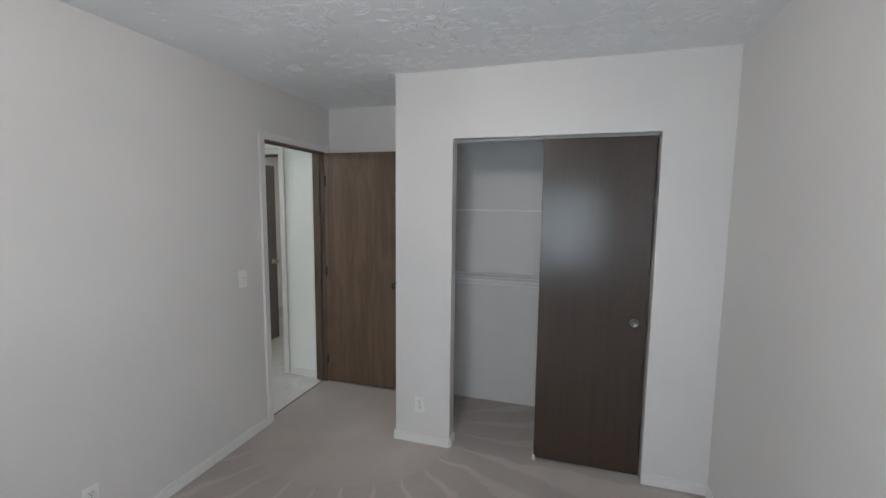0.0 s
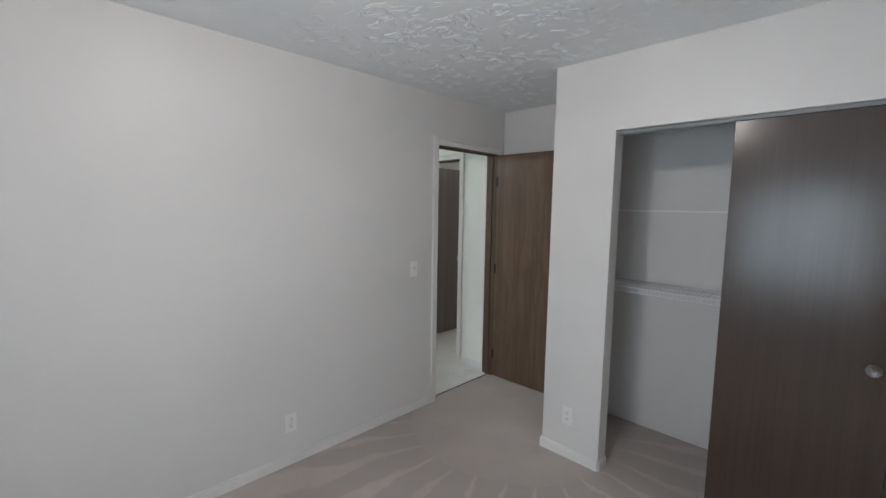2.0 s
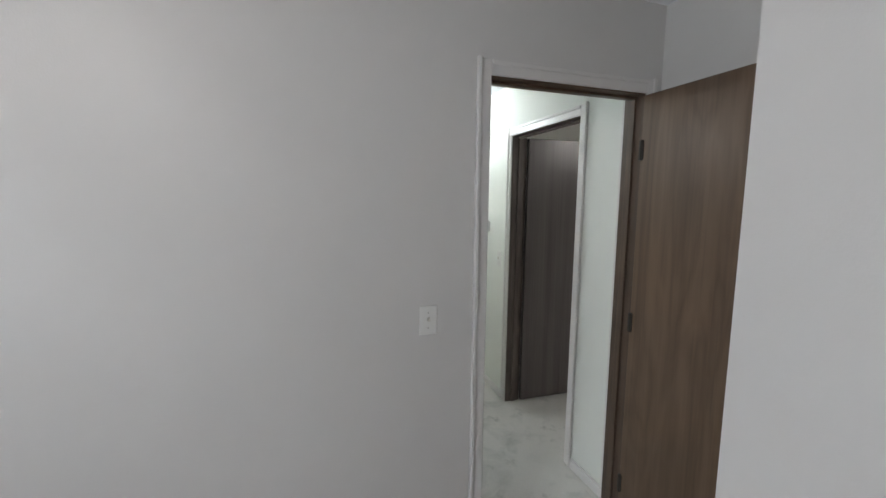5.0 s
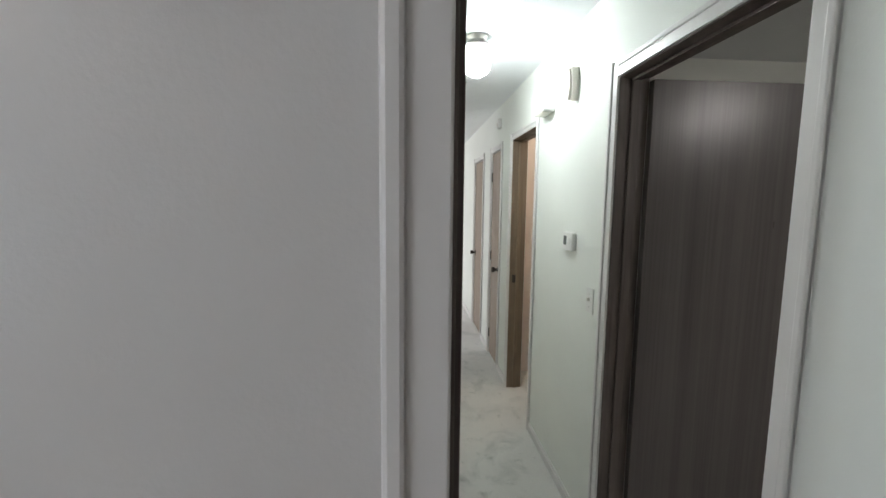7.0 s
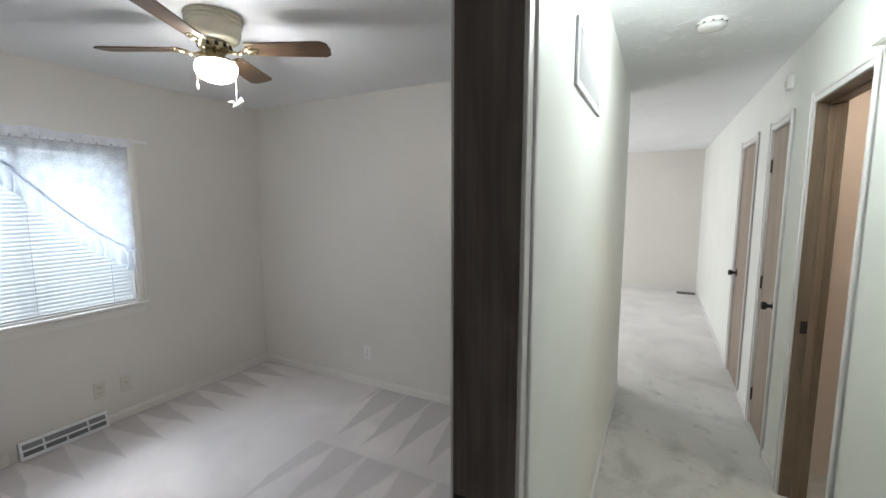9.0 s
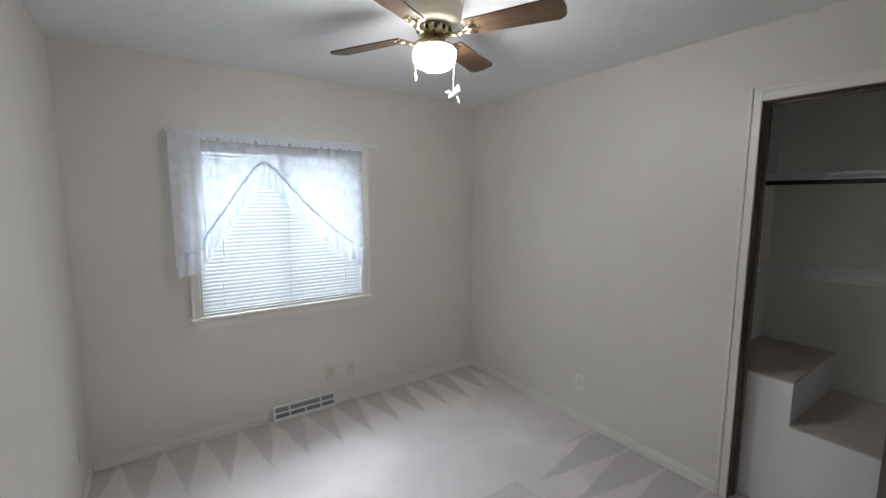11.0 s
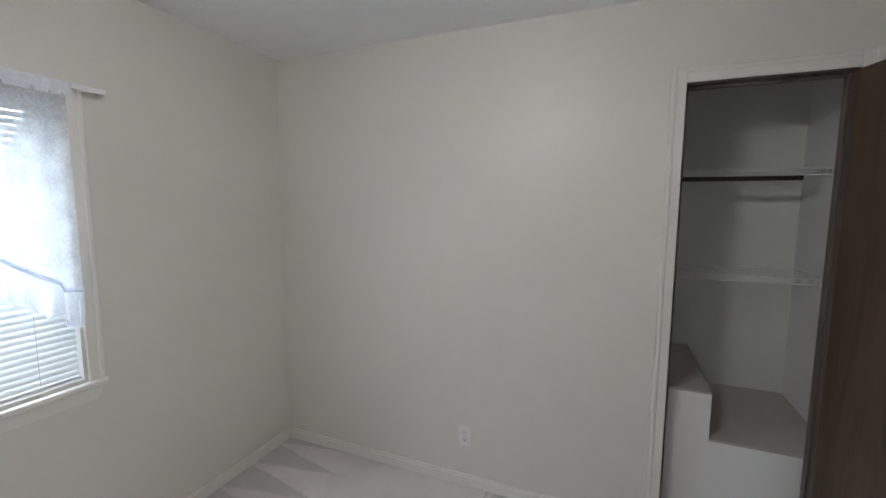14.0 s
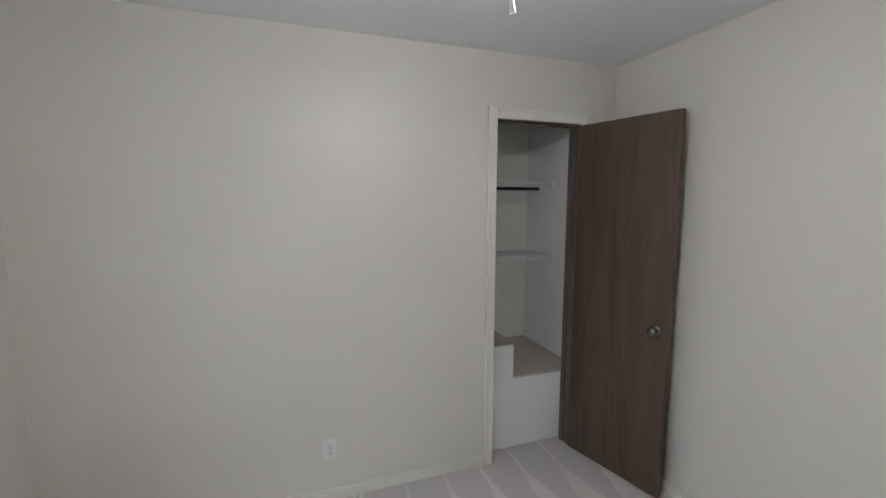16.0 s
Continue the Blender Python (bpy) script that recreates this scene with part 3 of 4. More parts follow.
# closed doors along the hall
db = door_frame("door_5", pose(DB[0], 0.71, 0), DB[1] - DB[0], 2.03, 0.115, TRIM, "closed tan linen closet door in a white frame", 0.045, 0.0, stop_at=0.05)
leaf(db, DB[1] - DB[0] - 0.006, 2.022, pose(0.003, 0.006, 0), WOOD_TAN, DB[1] - DB[0] - 0.065, "flat tan wooden door, closed", (-1,), 0.0, -1, DARK_METAL)
dc = door_frame("door_6", pose(DC[0], 0.71, 0), DC[1] - DC[0], 2.03, 0.115, TRIM, "closed tan hall door in a white frame", 0.045, 0.0, stop_at=0.05)
leaf(dc, DC[1] - DC[0] - 0.006, 2.022, pose(0.003, 0.006, 0), WOOD_TAN, 0.065, "flat tan wooden door, closed", (-1,), DC[1] - DC[0] - 0.004, -1, DARK_METAL)

# corner closet door in the fan room
c2 = door_frame("door_7", pose(WEST, C2[0], 0, 0, 0, 90), C2[1] - C2[0], 2.06, 0.10, WOOD_JAMB,
                "corner closet doorway with a brown wooden door ajar", CW, 0.0, TRIM_FAN, stop_at=0.05)
leaf(c2, 0.590, 2.052, pose(0.536, -0.024, 0, 0, 0, -74.5), WOOD_WALNUT, 0.530, "brown walnut slab door, half open", (-1,), 0.006, 1, DARK_STEEL)

# ---------------------------------------------------------------- bedroom closet
sd = thing("sliding_closet_door", pose(1.960, 0.045, 0), "dark brown glossy sliding closet door with a round pull", "closet door")
part("panel", bx(bmesh.new(), 0, 0, 0.014, 0.606, 0.030, 2.000, 0.002), WOOD_SLIDE, sd)
bm = bmesh.new()
lathe(bm, [(0.026, 0.0), (0.027, 0.003), (0.022, 0.004), (0.019, 0.001), (0.002, 0.0005)], 28, pose(0.540, 0.0, 0.938, 90))
part("finger_pull", bm, DARK_STEEL, sd, "round brushed metal finger pull")
bm = bmesh.new()
bx(bm, 1.416, 0.030, 2.002, 2.580, 0.090, 2.010)
for y in (0.030, 0.060, 0.088):
    bx(bm, 1.417, y - 0.0015, 1.993, 2.579, y + 0.0015, 2.003)
built("closet_track", bm, GREY_PAINT, "grey metal double track under the closet header", "track", "structure")
bm = bmesh.new()
bx(bm, 1.952, 0.032, 0.0, 1.975, 0.088, 0.010, 0.002)
bx(bm, 1.954, 0.036, 0.010, 1.970, 0.042, 0.032, 0.002)
bx(bm, 1.954, 0.079, 0.010, 1.970, 0.085, 0.032, 0.002)
tagged(new("floor_guide", mesh_of("floor_guide", bm, VINYL)), "small white plastic sliding door guide on carpet", "door guide")
bm = bmesh.new()
bx(bm, 1.14, NORTH - 0.006, 1.560, 2.92, NORTH, 1.572, 0.001)
bx(bm, 1.14, 0.30, 1.590, 1.146, NORTH, 1.602, 0.001)
built("shelf_cleat", bm, CLOSET, "thin painted ledge left on the closet wall", "trim")


def wire_shelf(m, w, d, label, pole=None):
    """Coated wire shelf: long rails, close cross wires and end brackets; local y from the front back to the wall."""
    s = thing("wire_shelf", m, label, "shelf", "wire closet shelves")
    for y, z in ((0.0, 0.0), (0.0, -0.030), (d * 0.5, -0.004), (d - 0.006, -0.004)):
        part("rail", rod(bmesh.new(), (0.002, y, z), (w - 0.002, y, z), 0.0036), VINYL, s)
    bm = bmesh.new()
    for i in range(int(w / 0.0254)):
        x = 0.012 + i * 0.0254
        rod(bm, (x, -0.001, 0.004), (x, d - 0.004, 0.004), 0.0017, seg=6)
        rod(bm, (x, -0.002, 0.004), (x, -0.002, -0.030), 0.0020, seg=6)
    tagged(part("wire_grid", bm, VINYL, s), kind="stuff")
    for x0, x1 in ((0.0, 0.012), (w - 0.012, w)):
        bm = bmesh.new()
        bx(bm, x0, -0.006, -0.040, x1, 0.030, 0.010, 0.002)
        bx(bm, x0, 0.030, -0.012, x1, d, 0.002, 0.001)
        part("end_bracket", bm, PLASTIC, s)
    if pole:
        part("hanging_rod", rod(bmesh.new(), (0.0, 0.004, -0.045), (pole, 0.004, -0.045), 0.012, seg=16), DARK_METAL, s, "dark metal hanging rod")
    return s


wire_shelf(pose(1.142, 0.445, 1.062), 1.776, 0.308, "white wire shelf across the bedroom closet")
# ---------------------------------------------------------------- corner closet
SX = -3.435
wire_shelf(pose(SX, -1.298, 1.735, 0, 0, 90), 0.856, 0.305, "white wire shelf with a dark hanging rod", 0.74)
wire_shelf(pose(SX, -1.298, 1.205, 0, 0, 90), 0.856, 0.305, "lower white wire shelf in the corner closet")
bulk = thing("stair_bulkhead", pose(0, 0, 0), "stepped white boxed-in bulkhead on the closet floor", "bulkhead")
bm = bmesh.new()
ell = [(-1.30, 0.0), (-0.44, 0.0), (-0.44, 0.466), (-0.928, 0.466), (-0.928, 0.690), (-1.30, 0.690)]
fa, fb = ([bm.verts.new((xx, y, z)) for y, z in ell] for xx in (-3.085, -3.80))
bm.faces.new(fa)
bm.faces.new(fb[::-1])
for i in range(6):
    bm.faces.new((fa[i], fb[i], fb[(i + 1) % 6], fa[(i + 1) % 6]))
part("boxing", bm, CLOSET, bulk)
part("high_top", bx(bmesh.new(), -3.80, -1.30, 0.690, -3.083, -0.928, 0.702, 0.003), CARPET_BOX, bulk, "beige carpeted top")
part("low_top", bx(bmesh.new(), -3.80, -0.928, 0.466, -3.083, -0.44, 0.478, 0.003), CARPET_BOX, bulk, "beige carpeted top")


# ---------------------------------------------------------------- plates on the walls
def outlet(m, label, group="outlets", body=PLASTIC):
    o = thing("outlet", m, label, "outlet", group)
    part("plate", bx(bmesh.new(), -0.035, -0.005, -0.0575, 0.035, 0.0, 0.0575, 0.0025), body, o)
    for z in (-0.020, 0.020):
        r = part("receptacle", bx(bmesh.new(), -0.0165, -0.0075, z - 0.0140, 0.0165, -0.0048, z + 0.0140, 0.004), body, o)
        bm = bmesh.new()
        bx(bm, -0.0080, -0.0079, z - 0.002, -0.0055, -0.0070, z + 0.007)
        bx(bm, 0.0055, -0.0079, z - 0.002, 0.0080, -0.0070, z + 0.006)
        rod(bm, (0, -0.0079, z - 0.0075), (0, -0.0070, z - 0.0075), 0.0028, seg=8)
        part("slots", bm, BLACK, r)
    part("screw", rod(bmesh.new(), (0, -0.0065, 0), (0, -0.004, 0), 0.003, seg=10), STEEL, o)
    return o


def switch(m, label):
    s = thing("light_switch", m, label, "switch", "light switches")
    part("plate", bx(bmesh.new(), -0.035, -0.005, -0.0575, 0.035, 0.0, 0.0575, 0.0025), PLASTIC, s)
    part("toggle", bx(bmesh.new(), -0.0045, -0.017, -0.002, 0.0045, -0.004, 0.012, 0.0015), IVORY, s)
    for z in (-0.030, 0.030):
        part("screw", rod(bmesh.new(), (0, -0.0062, z), (0, -0.004, z), 0.003, seg=10), STEEL, s)
    return s


outlet(pose(0.08, -1.285, 0.260, 0, 0, 90), "white duplex outlet low on the bedroom wall")
outlet(pose(1.209, 0, 0.273), "white duplex outlet beside the closet")
outlet(pose(WEST, -2.085, 0.288, 0, 0, 90), "white duplex outlet low on the beige wall")
outlet(pose(-1.584, BED_Y, 0.270, 0, 0, 180), "beige painted outlet below the window", body=IVORY)
outlet(pose(-0.14, -3.045, 0.290, 0, 0, -90), "white duplex outlet low in the corner by the partition")
jack = thing("cable_jack", pose(-1.745, BED_Y, 0.255, 0, 0, 180), "beige cable wall plate with a round socket", "wall plate")
part("plate", bx(bmesh.new(), -0.035, -0.005, -0.0575, 0.035, 0, 0.0575, 0.0025), IVORY, jack)
part("socket", rod(bmesh.new(), (0, -0.016, 0.01), (0, -0.004, 0.01), 0.006, seg=14), BRASS, jack)
switch(pose(0.08, -0.315, 1.108, 0, 0, 90), "ivory toggle switch beside the bedroom door")
switch(pose(-1.375, 0.71, 1.115), "ivory toggle switch on the hall wall")

th = thing("thermostat", pose(-1.620, 0.71, 1.362), "white wall thermostat with a grey display", "thermostat")
part("body", bx(bmesh.new(), -0.060, -0.026, -0.046, 0.060, 0, 0.046, 0.008), PLASTIC, th)
part("display", bx(bmesh.new(), -0.044, -0.0275, -0.020, -0.006, -0.0255, 0.026, 0.001), GREY_LCD, th)
for z in (-0.012, 0.012):
    part("button", bx(bmesh.new(), 0.022, -0.029, z - 0.006, 0.042, -0.0255, z + 0.006, 0.0015), PLASTIC, th)

ch = thing("door_chime", pose(-2.030, 0.71, 2.135), "white boxy door chime high on the hall wall", "door chime")
part("cover", bx(bmesh.new(), -0.095, -0.072, -0.066, 0.095, 0, 0.082, 0.006), PLASTIC, ch)
part("slot", bx(bmesh.new(), -0.070, -0.066, -0.070, 0.070, -0.008, -0.0615), IVORY, ch)
hv = thing("curved_wall_cover", pose(-1.640, 0.71, 2.130), "white crescent-shaped wall cover", "wall cover")
bm = bmesh.new()
for r0, r1, y0, y1 in ((0.108, 0.176, -0.036, 0.0), (0.120, 0.164, -0.046, -0.036)):
    ring = []
    for i in range(13):
        a = radians(-27 + 54 * i / 12)
        ring.append([bm.verts.new((r * math.cos(a) - 0.145, y, r * math.sin(a) * 1.0)) for r, y in ((r0, y1), (r0, y0), (r1, y0), (r1, y1))])
    for a, b in zip(ring, ring[1:]):
        for i in range(4):
            bm.faces.new((a[i], a[(i + 1) % 4], b[(i + 1) % 4], b[i]))
    bm.faces.new(ring[0])
    bm.faces.new(ring[-1])
part("cover", bm, IVORY, hv)
se = thing("wall_sensor", pose(-3.36, 0.71, 2.25), "small white sensor box above the doors", "sensor")
part("body", bx(bmesh.new(), -0.030, -0.035, -0.040, 0.030, 0, 0.045, 0.008), PLASTIC, se)
part("lens", bx(bmesh.new(), -0.018, -0.039, -0.022, 0.018, -0.034, 0.006, 0.002), IVORY, se)

rg = thing("return_grille", pose(-1.505, -0.182, 1.905, 0, 0, 180), "white return air grille high on the wall", "vent")
W, G = 0.525, 0.190
for nm, b in (("frame_side", (0, -0.010, 0, 0.022, 0, G)), ("frame_side", (W - 0.022, -0.010, 0, W, 0, G)),
              ("frame_rail", (0.022, -0.010, 0, W - 0.022, 0, 0.022)), ("frame_rail", (0.022, -0.010, G - 0.022, W - 0.022, 0, G))):
    part(nm, bx(bmesh.new(), *b, 0.002), VINYL, rg)
part("backing", bx(bmesh.new(), 0.02, -0.0015, 0.02, W - 0.02, -0.0005, G - 0.02), GREY_LCD, rg)
slat_me = mesh_of("slat", bx(bmesh.new(), 0.020, -0.0008, -0.0075, W - 0.020, 0.0008, 0.0075), VINYL)
for i in range(11):
    part("slat", slat_me, VINYL, rg, "", pose(0, -0.0055, 0.030 + i * 0.0127, 35))

sm = thing("smoke_detector", pose(-2.66, 0.235, H), "round white smoke detector on the ceiling", "smoke detector")
bm = bmesh.new()
lathe(bm, [(0.066, 0.0), (0.066, -0.012), (0.058, -0.014), (0.058, -0.020), (0.062, -0.022), (0.058, -0.036), (0.030, -0.042), (0.004, -0.043)], 36)
part("body", bm, PLASTIC, sm)
bm = bmesh.new()
for i in range(10):
    a = radians(36 * i)
    bx(bm, 0.0585 * math.cos(a) - 0.005, 0.0585 * math.sin(a) - 0.005, -0.0205, 0.0585 * math.cos(a) + 0.005, 0.0585 * math.sin(a) + 0.005, -0.0145)
tagged(part("vent_ring", bm, BLACK, sm), kind="stuff")

hl = thing("hall_ceiling_lamp", pose(-1.865, 0.245, H), "lit glass hall lamp on a metal base", "ceiling lamp")
# Metal base; its flared collar is added to cut the glass's upward light
bm = bmesh.new()
lathe(bm, [(0.056, 0.0), (0.056, -0.008), (0.046, -0.016), (0.050, -0.030), (0.068, -0.048), (0.070, -0.056), (0.066, -0.056), (0.044, -0.034)], 36)
part("base", bm, STEEL, hl, "brushed metal base with a collar added to shade the ceiling")
bm = bmesh.new()
lathe(bm, [(0.040, -0.032), (0.048, -0.045), (0.064, -0.070), (0.074, -0.110), (0.072, -0.160), (0.056, -0.186), (0.022, -0.204), (0.003, -0.208)], 8)
part("glass_shade", bm, HALL_BULB, hl, "glowing faceted glass shade")
for i in range(3):
    a = radians(30 + 120 * i)
    part("thumb_screw", rod(bmesh.new(), (0.038 * math.cos(a), 0.038 * math.sin(a), -0.026), (0.058 * math.cos(a), 0.058 * math.sin(a), -0.026), 0.004, seg=8), STEEL, hl)
bd = thing("bedroom_ceiling_lamp", pose(1.53, -1.75, H), "lit round glass bedroom ceiling lamp", "ceiling lamp")
bm = bmesh.new()
lathe(bm, [(0.085, 0.0), (0.085, -0.012), (0.070, -0.022)], 32)
part("base", bm, STEEL, bd)
bm = bmesh.new()
lathe(bm, [(0.070, -0.020), (0.088, -0.045), (0.086, -0.085), (0.060, -0.115), (0.020, -0.128), (0.002, -0.130)], 32)
part("glass_shade", bm, BED_BULB, bd)
copy_thing(bd, pose(0.95, 2.55, H))["label"] = "lit round glass lamp in the room beyond"
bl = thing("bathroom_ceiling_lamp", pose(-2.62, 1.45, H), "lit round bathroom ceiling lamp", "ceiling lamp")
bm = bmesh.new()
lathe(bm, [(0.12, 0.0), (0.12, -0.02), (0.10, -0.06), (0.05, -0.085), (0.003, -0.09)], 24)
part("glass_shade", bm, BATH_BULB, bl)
fr = tagged(new("floor_vent", mesh_of("floor_vent", bx(bmesh.new(), -8.39, 0.42, 0.0, -8.25, 0.70, 0.012, 0.003), DARK_METAL)), "dark metal floor vent by the living room wall", "vent")


# ---------------------------------------------------------------- fan
fan = thing("ceiling_fan", pose(-1.55, -1.825, H), "brass and cream ceiling fan with wooden blades, lit", "ceiling fan")
bm = bmesh.new()
lathe(bm, [(0.123, 0.0), (0.125, -0.006), (0.117, -0.010), (0.123, -0.015), (0.123, -0.022), (0.115, -0.026), (0.121, -0.031), (0.121, -0.038), (0.113, -0.043), (0.117, -0.050), (0.112, -0.088), (0.107, -0.092), (0.107, -0.098), (0.093, -0.110), (0.078, -0.118)], 48)
part("motor_housing", bm, CREAM, fan, "ribbed cream and brass motor housing")
bm = bmesh.new()
lathe(bm, [(0.066, -0.118), (0.070, -0.126), (0.066, -0.150), (0.058, -0.156)], 40)
part("flywheel_ring", bm, BRASS, fan)
bm = bmesh.new()
for i in range(12):
    a = radians(30 * i)
    bx(bm, 0.0665 * math.cos(a) - 0.006, 0.0665 * math.sin(a) - 0.006, -0.146, 0.0665 * math.cos(a) + 0.006, 0.0665 * math.sin(a) + 0.006, -0.128, 0.001)
tagged(part("vent_ring", bm, BLACK, fan), kind="stuff")
bm = bmesh.new()
lathe(bm, [(0.046, -0.154), (0.044, -0.176), (0.050, -0.180), (0.052, -0.188), (0.046, -0.191)], 40)
part("switch_housing", bm, BRASS, fan)
# Bowl's thin brass rim, widened into an added pan keeping light off the ceiling
bm = bmesh.new()
lathe(bm, [(0.045, -0.182), (0.069, -0.188), (0.083, -0.198), (0.085, -0.207), (0.083, -0.207), (0.067, -0.192), (0.045, -0.184)], 40)
part("fitter_pan", bm, BRASS, fan, "brass rim of the glass bowl, widened to shade the ceiling")
bm = bmesh.new()
lathe(bm, [(0.050, -0.188), (0.073, -0.200), (0.088, -0.216), (0.089, -0.240), (0.081, -0.262), (0.070, -0.276), (0.046, -0.288), (0.021, -0.295), (0.002, -0.297)], 48, Matrix.Identity(4), 0.035, 8)
part("glass_bowl", bm, FAN_BULB, fan, "glowing white scalloped glass bowl")


def blade_mesh():
    """A paddle with clipped corners, 6 mm thick; local x outward."""
    outline = [(0.150, -0.044), (0.165, -0.050), (0.505, -0.064), (0.530, -0.046), (0.538, 0.0), (0.530, 0.046), (0.505, 0.064), (0.165, 0.050), (0.150, 0.044)]
    bm = bmesh.new()
    top = [bm.verts.new((x, y, 0.003)) for x, y in outline]
    low = [bm.verts.new((x, y, -0.003)) for x, y in outline]
    bm.faces.new(top)
    bm.faces.new(low[::-1])
    for i in range(len(outline)):
        k = (i + 1) % len(outline)
        bm.faces.new((low[i], low[k], top[k], top[i]))
    return mesh_of("blade", bm, WOOD_BLADE)


def arm_mesh():
    """Cast bracket: a stem from the hub that splits into a three-pointed foot."""
    bm = bmesh.new()
    rod(bm, (0.055, 0, -0.012), (0.110, 0, -0.022), 0.009, 0.007)
    rod(bm, (0.110, 0, -0.022), (0.150, 0, -0.010), 0.008, 0.010)
    for dy in (-0.030, 0.0, 0.030):
        rod(bm, (0.140, dy * 0.3, -0.010), (0.200 - abs(dy) * 0.8, dy, -0.0065), 0.009, 0.006)
        bmesh.ops.create_uvsphere(bm, u_segments=10, v_segments=6, radius=0.009, matrix=Matrix.Translation((0.200 - abs(dy) * 0.8, dy, -0.006)) @ Matrix.Diagonal((1, 1, 0.5, 1)))
    return mesh_of("blade_arm", bm, BRASS, True)


blade_me, arm_me = blade_mesh(), arm_mesh()
for k in range(4):
    b = part("blade", blade_me, WOOD_BLADE, fan, "dark-edged wooden fan blade", pose(0, 0, -0.145, 0, 0, 27.5 + 90 * k) @ pose(0, 0, 0, -11))
    part("blade_arm", arm_me, BRASS, b)


def chain(x, y, z0, z1):
    bm = bmesh.new()
    n = int((z0 - z1) / 0.006)
    rod(bm, (x, y, z0), (x, y, z1), 0.0010, seg=6)
    for i in range(n):
        bmesh.ops.create_icosphere(bm, subdivisions=1, radius=0.0021, matrix=Matrix.Translation((x, y, z0 - i * 0.006)))
    return bm


cx, cy = -0.068, 0.043
bird_chain = part("pull_chain", chain(cx, cy, -0.178, -0.370), VINYL, fan, "white cord pull")
bm = bmesh.new()
S = Matrix.Translation((cx, cy, -0.390)) @ Matrix.Rotation(radians(-50), 4, "Z")
bmesh.ops.create_uvsphere(bm, u_segments=14, v_segments=10, radius=0.012, matrix=S @ pose(0, 0, 0, 0, 25) @ Matrix.Diagonal((2.0, 0.85, 0.9, 1)))
bmesh.ops.create_uvsphere(bm, u_segments=12, v_segments=8, radius=0.0085, matrix=S @ Matrix.Translation((0.021, 0, 0.013)))
rod(bm, S @ Vector((0.027, 0, 0.014)), S @ Vector((0.038, 0, 0.017)), 0.0028, 0.0004, 8)
for side in (-1, 1):
    for j in range(4):
        rod(bm, S @ Vector((0.004 - 0.004 * j, side * 0.005, 0.006)), S @ Vector((-0.022 - 0.003 * j, side * (0.006 + 0.002 * j), 0.038 - 0.006 * j)), 0.0050, 0.0022, 8)
for j in (-1, 0, 1):
    rod(bm, S @ Vector((-0.016, 0, -0.006)), S @ Vector((-0.026, j * 0.005, -0.034)), 0.0045, 0.0025, 8)
part("bird_pendant", bm, PLASTIC, bird_chain, "small white bird pendant")
c2x, c2y = 0.066, -0.046
knob_chain = part("pull_chain", chain(c2x, c2y, -0.178, -0.300), BRASS, fan, "short beaded pull chain")
bm = bmesh.new()
lathe(bm, [(0.002, -0.300), (0.0055, -0.310), (0.0075, -0.323), (0.005, -0.333), (0.001, -0.336)], 14, Matrix.Translation((c2x, c2y, 0)))
part("pull_knob", bm, CREAM, knob_chain)


